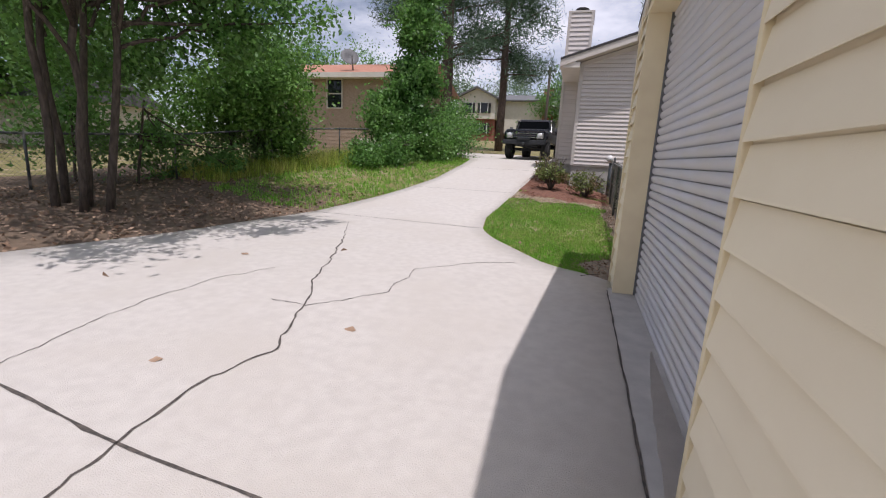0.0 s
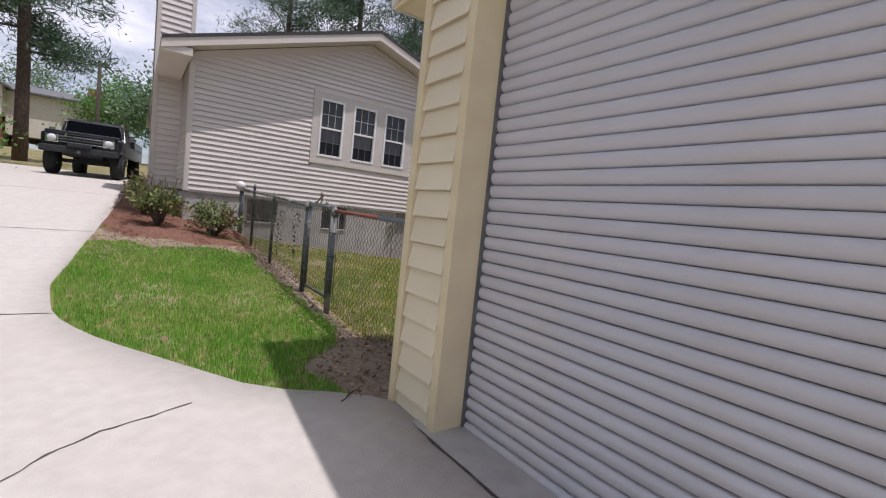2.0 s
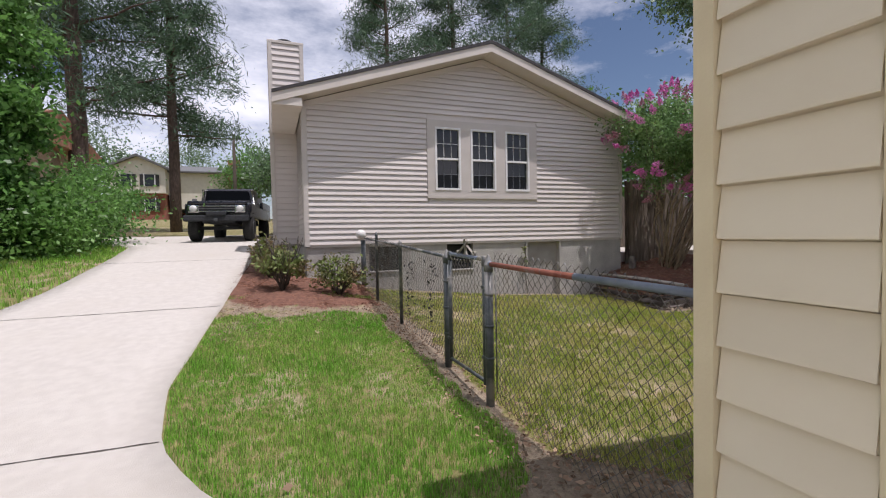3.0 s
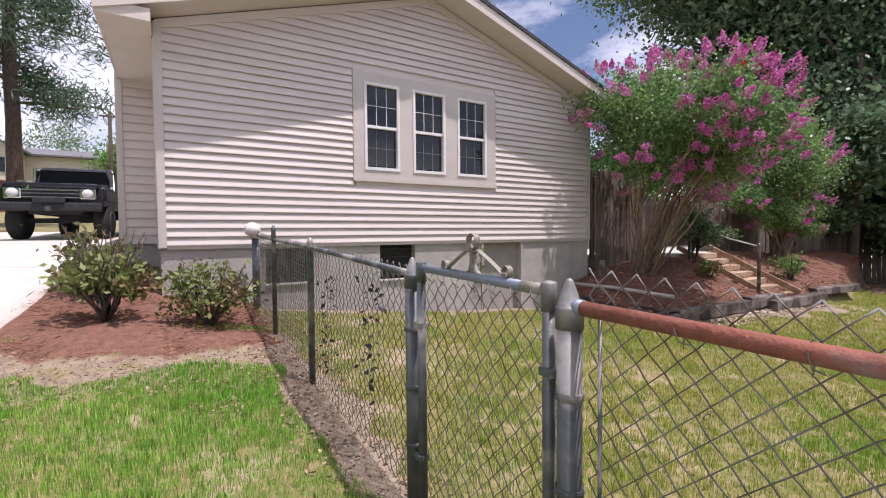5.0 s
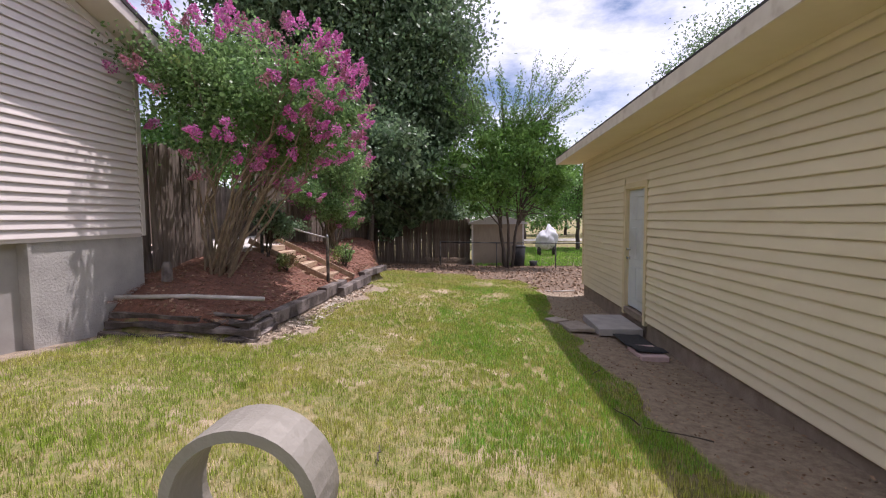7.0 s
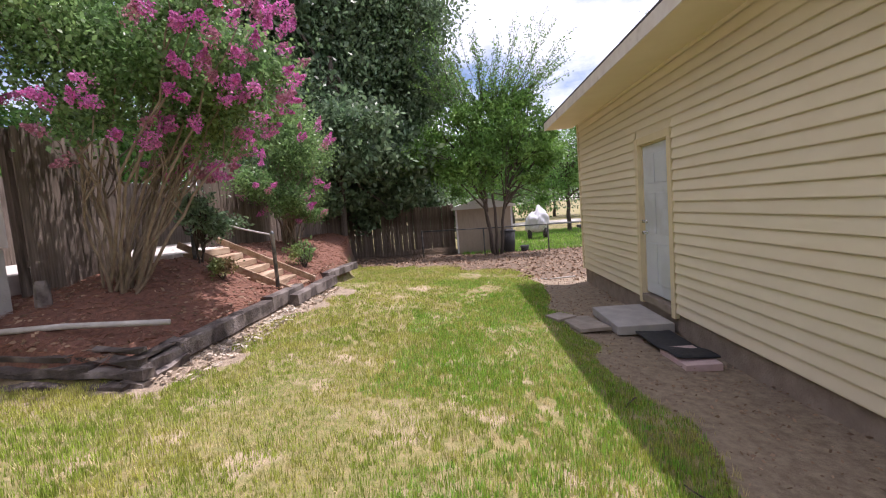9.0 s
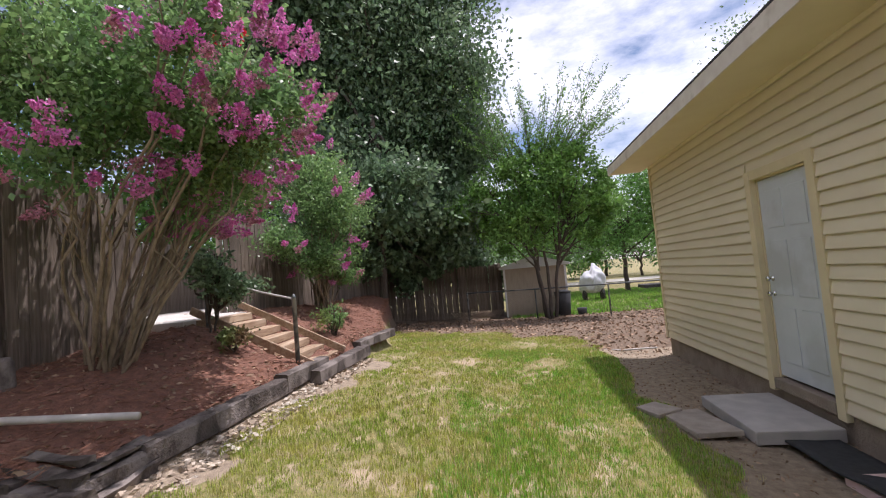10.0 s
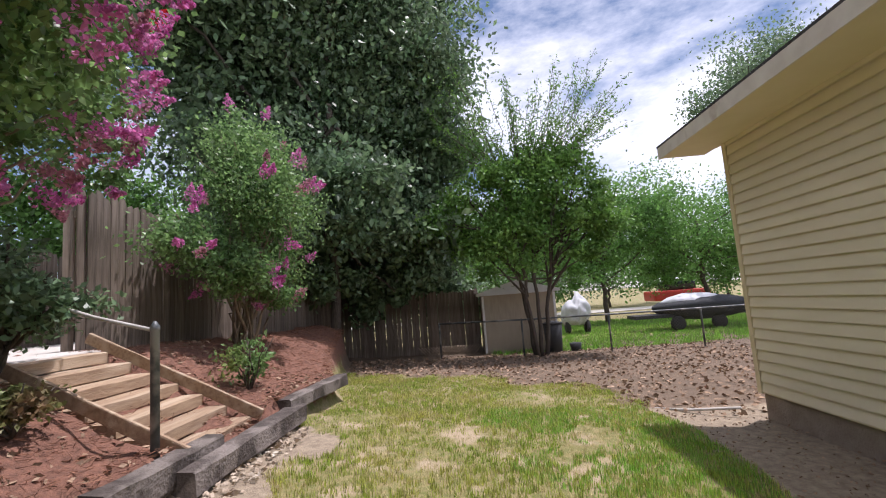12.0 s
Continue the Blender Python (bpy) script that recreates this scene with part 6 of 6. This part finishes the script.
def tbox(name, x0, x1, y0, y1, z0, z1, material, parent, bev=.02, label="", taper=None):
    bm = box_bm(x0, x1, y0, y1, z0, z1, bev)
    if taper:
        for v in bm.verts:
            f = (v.co.z - z0) / (z1 - z0)
            v.co.x *= 1 - taper[0] * f
            v.co.y += taper[1] * f * (1 if v.co.y < (y0 + y1) / 2 else -.4)
    bm.transform(TM)
    return part(name, bm, material, parent, label)


tbox("body", -.98, .98, .1, 5.2, .78, 1.24, "truck_paint", truck, .06)
tbox("hood", -.90, .90, .02, 1.65, 1.20, 1.33, "truck_paint", truck, .06)
tbox("cab", -.92, .92, 1.55, 2.95, 1.24, 1.92, "truck_paint", truck, .07, "", (.14, .42))
ws = tbox("windshield", -.76, .76, 1.60, 1.72, 1.34, 1.80, "glass", truck, .02, "tinted windshield", (.08, .30))
tbox("windshield_frame", -.84, .84, 1.53, 1.60, 1.30, 1.36, "chrome", truck, .01)
for s in (-1, 1):
    tbox("a_pillar", s * .84 - .035, s * .84 + .035, 1.56, 1.63, 1.34, 1.84, "chrome", truck, .01, "", (.09, .36))
    tbox("bed_side", min(s * .86, s * .98), max(s * .86, s * .98), 3.0, 5.2, 1.2, 1.5, "truck_paint", truck, .03)
    tbox("fender", min(s * .70, s * 1.02), max(s * .70, s * 1.02), .15, 1.35, .92, 1.26, "truck_paint", truck, .09)
    hl = tbox("headlight_bezel", s * .70 - .16, s * .70 + .16, -.03, .04, .95, 1.19, "chrome", truck, .02)
    lo = lathe("headlight", [(.11, 0), (.115, -.02), (.09, -.05), (.01, -.065)], "lens", hl, (0, 0, 0), 18, "", "y")
    lo.matrix_basis = TM @ pose(s * .70, -.03, 1.07)
    tbox("mirror", s * 1.08 - .08, s * 1.08 + .08, 1.55, 1.6, 1.36, 1.52, "gaslet", truck, .02)
    for yy in (.75, 4.1):
        tyre = lathe("wheel", [(.12, -.15), (.36, -.16), (.43, -.12), (.445, 0), (.43, .12), (.36, .16), (.12, .15)], "rubber", truck, (0, 0, 0), 24, "chunky black off-road tyre", "x")
        tyre.matrix_basis = TM @ pose(s * .84, yy, .445)
        rim = lathe("rim", [(.03, 0), (.24, .01), (.25, .03), (.20, -.02), (.05, -.02)], "gaslet", tyre, (0, 0, 0), 18, "", "x")
        rim.matrix_basis = pose(s * .14, 0, 0)
tbox("grille", -.54, .54, -.02, .06, .95, 1.19, "mat_black", truck, .01)
for i in range(3):
    tbox("grille_bar", -.54, .54, -.035, -.02, .975 + i * .085, 1.0 + i * .085, "chrome" if i != 1 else "gaslet", truck, .004)
tbox("bumper", -.98, .98, -.16, .02, .66, .86, "mat_black", truck, .04, "heavy black front bumper")
tbox("winch", -.30, .30, -.20, -.10, .84, .98, "mat_black", truck, .03)
tbox("tow_hook", -.05, .05, -.28, -.14, .66, .76, "steel", truck, .02)
tbox("axle", -.75, .75, .68, .82, .40, .52, "mat_black", truck, .03)
tbox("chassis", -.5, .5, .2, 5.0, .6, .78, "mat_black", truck, .02)


# ---- grass, straw and litter ----
def blades(name, label, inside, x0, x1, y0, y1, n, h, material, heights=land, lean=.5, width=.006):
    tuft = np.stack([rng.uniform(x0, x1, n // 9), rng.uniform(y0, y1, n // 9)], -1)
    p = np.repeat(tuft, 9, 0) + rng.normal(size=(n // 9 * 9, 2)) * (.012 + width * 1.6)
    p = p[inside(p[:, 0], p[:, 1])]
    m = len(p)
    z = heights(p[:, 0], p[:, 1]) - .035
    a = rng.uniform(0, 6.283, m)
    hh = h * rng.uniform(.45, 1.3, m)
    ln = hh * lean * rng.uniform(0, 1, m)
    w = np.stack([-np.sin(a), np.cos(a)], -1) * width * .5
    b = np.stack([np.cos(a), np.sin(a)], -1) * ln[:, None]
    v = np.empty((m, 3, 3))
    v[:, 0, :2], v[:, 1, :2], v[:, 2, :2] = p - w, p + w, p + b
    v[:, 0, 2], v[:, 1, 2], v[:, 2, 2] = z, z, z + hh + .02
    me = bpy.data.meshes.new(name)
    me.vertices.add(3 * m)
    me.vertices.foreach_set("co", v.astype(np.float32).ravel())
    me.loops.add(3 * m)
    me.loops.foreach_set("vertex_index", np.arange(3 * m, dtype=np.int32))
    me.polygons.add(m)
    me.polygons.foreach_set("loop_start", np.arange(0, 3 * m, 3, dtype=np.int32))
    me.update(calc_edges=True)
    me.materials.append(M[material])
    return tagged(new(name, me), label, "grass", "", "stuff")


def field(s, seed):
    k = np.random.default_rng(seed)
    ph, fr = k.uniform(0, 6.283, 12), k.normal(size=(12, 2)) * s
    return lambda x, y: sum(np.sin(x * f[0] + y * f[1] + q) for f, q in zip(fr, ph)) / 3.5


patch2, worn = field(3.1, 5), field(2.4, 8)


def yard(x, y):
    return (x > .66) & (soil(x, y) < .45 + .2 * patch2(x, y)) & (worn(x, y) < 1.5 + .6 * wob2(x * 4, y * 4))


def thin_yard(x, y):
    return (x > .66) & (soil(x, y) < .6 + .25 * patch2(x, y))


def front_lawn(x, y):
    return (x > np.interp(y, [p[1] for p in EDGE_R], [p[0] for p in EDGE_R]) + .02) & (x < .5) & (soil(x, y) < .5) & (patch2(x, y) > -3)


def green_band(x, y):
    return yard(x, y) & (np.abs(y - 7.1 - .25 * np.sin(x)) < 1.2 + .4 * patch2(x, y))


blades("grass", "short green and yellow lawn grass", yard, .6, 8, 5.4, 13.3, 230000, .036, "blade", width=.0065)
blades("grass", "short green and yellow lawn grass", yard, 8, 18, 5.0, 12.5, 120000, .04, "blade", width=.010)
blades("grass", "dry straw-coloured grass among the green", thin_yard, .6, 17, 5.4, 13.3, 120000, .032, "straw_blade", lean=1.3, width=.006)
blades("grass", "lush green grass along the garage's shadow", green_band, 3.5, 13, 5.4, 9.0, 90000, .038, "greenblade", width=.007)
blades("grass", "bright green lawn beside the driveway", front_lawn, -2.3, .6, 5.3, 12.2, 150000, .038, "greenblade", width=.0065)
blades("grass", "dry straw-coloured grass among the green", front_lawn, -2.3, .6, 5.3, 12.2, 26000, .036, "straw_blade", lean=.9, width=.0045)
blades("grass", "bright green lawn beyond the back fence", lambda x, y: x > 20.8, 20.8, 34, -6, 8, 46000, .10, "greenblade", width=.035)
blades("weeds", "long weedy grass along the wire fence", lambda x, y: (np.abs(x - np.interp(y, [3, 20.5], [-12, -7.4])) < 1.3) & (y > 9) & (patch2(x, y) > -.6), -13, -5.5, 8.5, 21, 50000, .42, "blade", width=.014)
blades("weeds", "verge grass beside the driveway", lambda x, y: (x < np.interp(y, [p[1] for p in EDGE_L], [p[0] for p in EDGE_L]) - .03) & (y > 8.2), -9, -4.4, 8, 21, 40000, .09, "greenblade", width=.012)


def straw_on(name, label, inside, x0, x1, y0, y1, n, heights, size=.16, material="needle_straw"):
    p = np.stack([rng.uniform(x0, x1, n), rng.uniform(y0, y1, n)], -1)
    p = p[inside(p[:, 0], p[:, 1])]
    pts = np.column_stack([p, heights(p[:, 0], p[:, 1]) - .02 + rng.random(len(p)) * .035])
    return tagged(leaf_mesh(name, pts, size, material, None, "", .035 if material == "needle_straw" else .5, 0, .8), label, "straw", "", "stuff")


straw_on("pine_needles", "loose red-brown pine needles on the bed", BED_IN, 6.3, 19.5, 10.8, 13.9, 30000, bed_zn)
straw_on("pine_needles", "loose red-brown pine needles beside the house", WEST_IN, -2.1, .6, 11.2, 17.5, 16000, west_bed)
straw_on("leaf_litter", "dry leaves scattered under the trees", lambda x, y: soil(x, y) > .3, 12.4, 21, 1, 12.5, 7000, land, .09, "litter")
straw_on("leaf_litter", "dry leaves scattered under the shade tree", lambda x, y: x < np.interp(y, [p[1] for p in EDGE_L], [p[0] for p in EDGE_L]) - .05, -12, -5, -2, 10.5, 6000, land, .09, "litter")
straw_on("leaf_litter", "small dry leaves and twigs on the dirt strip", lambda x, y: soil(x, y) > .35, .6, 13, 5.2, 6.8, 2600, land, .035, "litter")
straw_on("leaf_litter", "dry grass and leaf bits on worn lawn", lambda x, y: soil(x, y) > .2, -1.9, .6, 9.2, 11.7, 4000, land, .028, "litter")
straw_on("leaf_litter", "dead leaves and grass bits in the garage corner", lambda x, y: soil(x, y) > .25, -.9, 1.6, 5.3, 7.2, 1500, land, .05, "litter")
straw_on("leaf_litter", "dead leaves caught along the fence", lambda x, y: np.abs(x - .55) < .35, .2, .9, 6.5, 13, 2200, land, .035, "litter")
straw_on("wood_chips", "pale chips along the bed timbers", lambda x, y: (y > 10.55) & (y < 11.0), 6.3, 11.8, 10.4, 11.2, 1500, land, .07, "sand")
straw_on("bark_litter", "dark twigs and bark bits on the raised bed", BED_IN, 6.4, 13.5, 10.9, 13.5, 2600, bed_zn, .07, "litter")
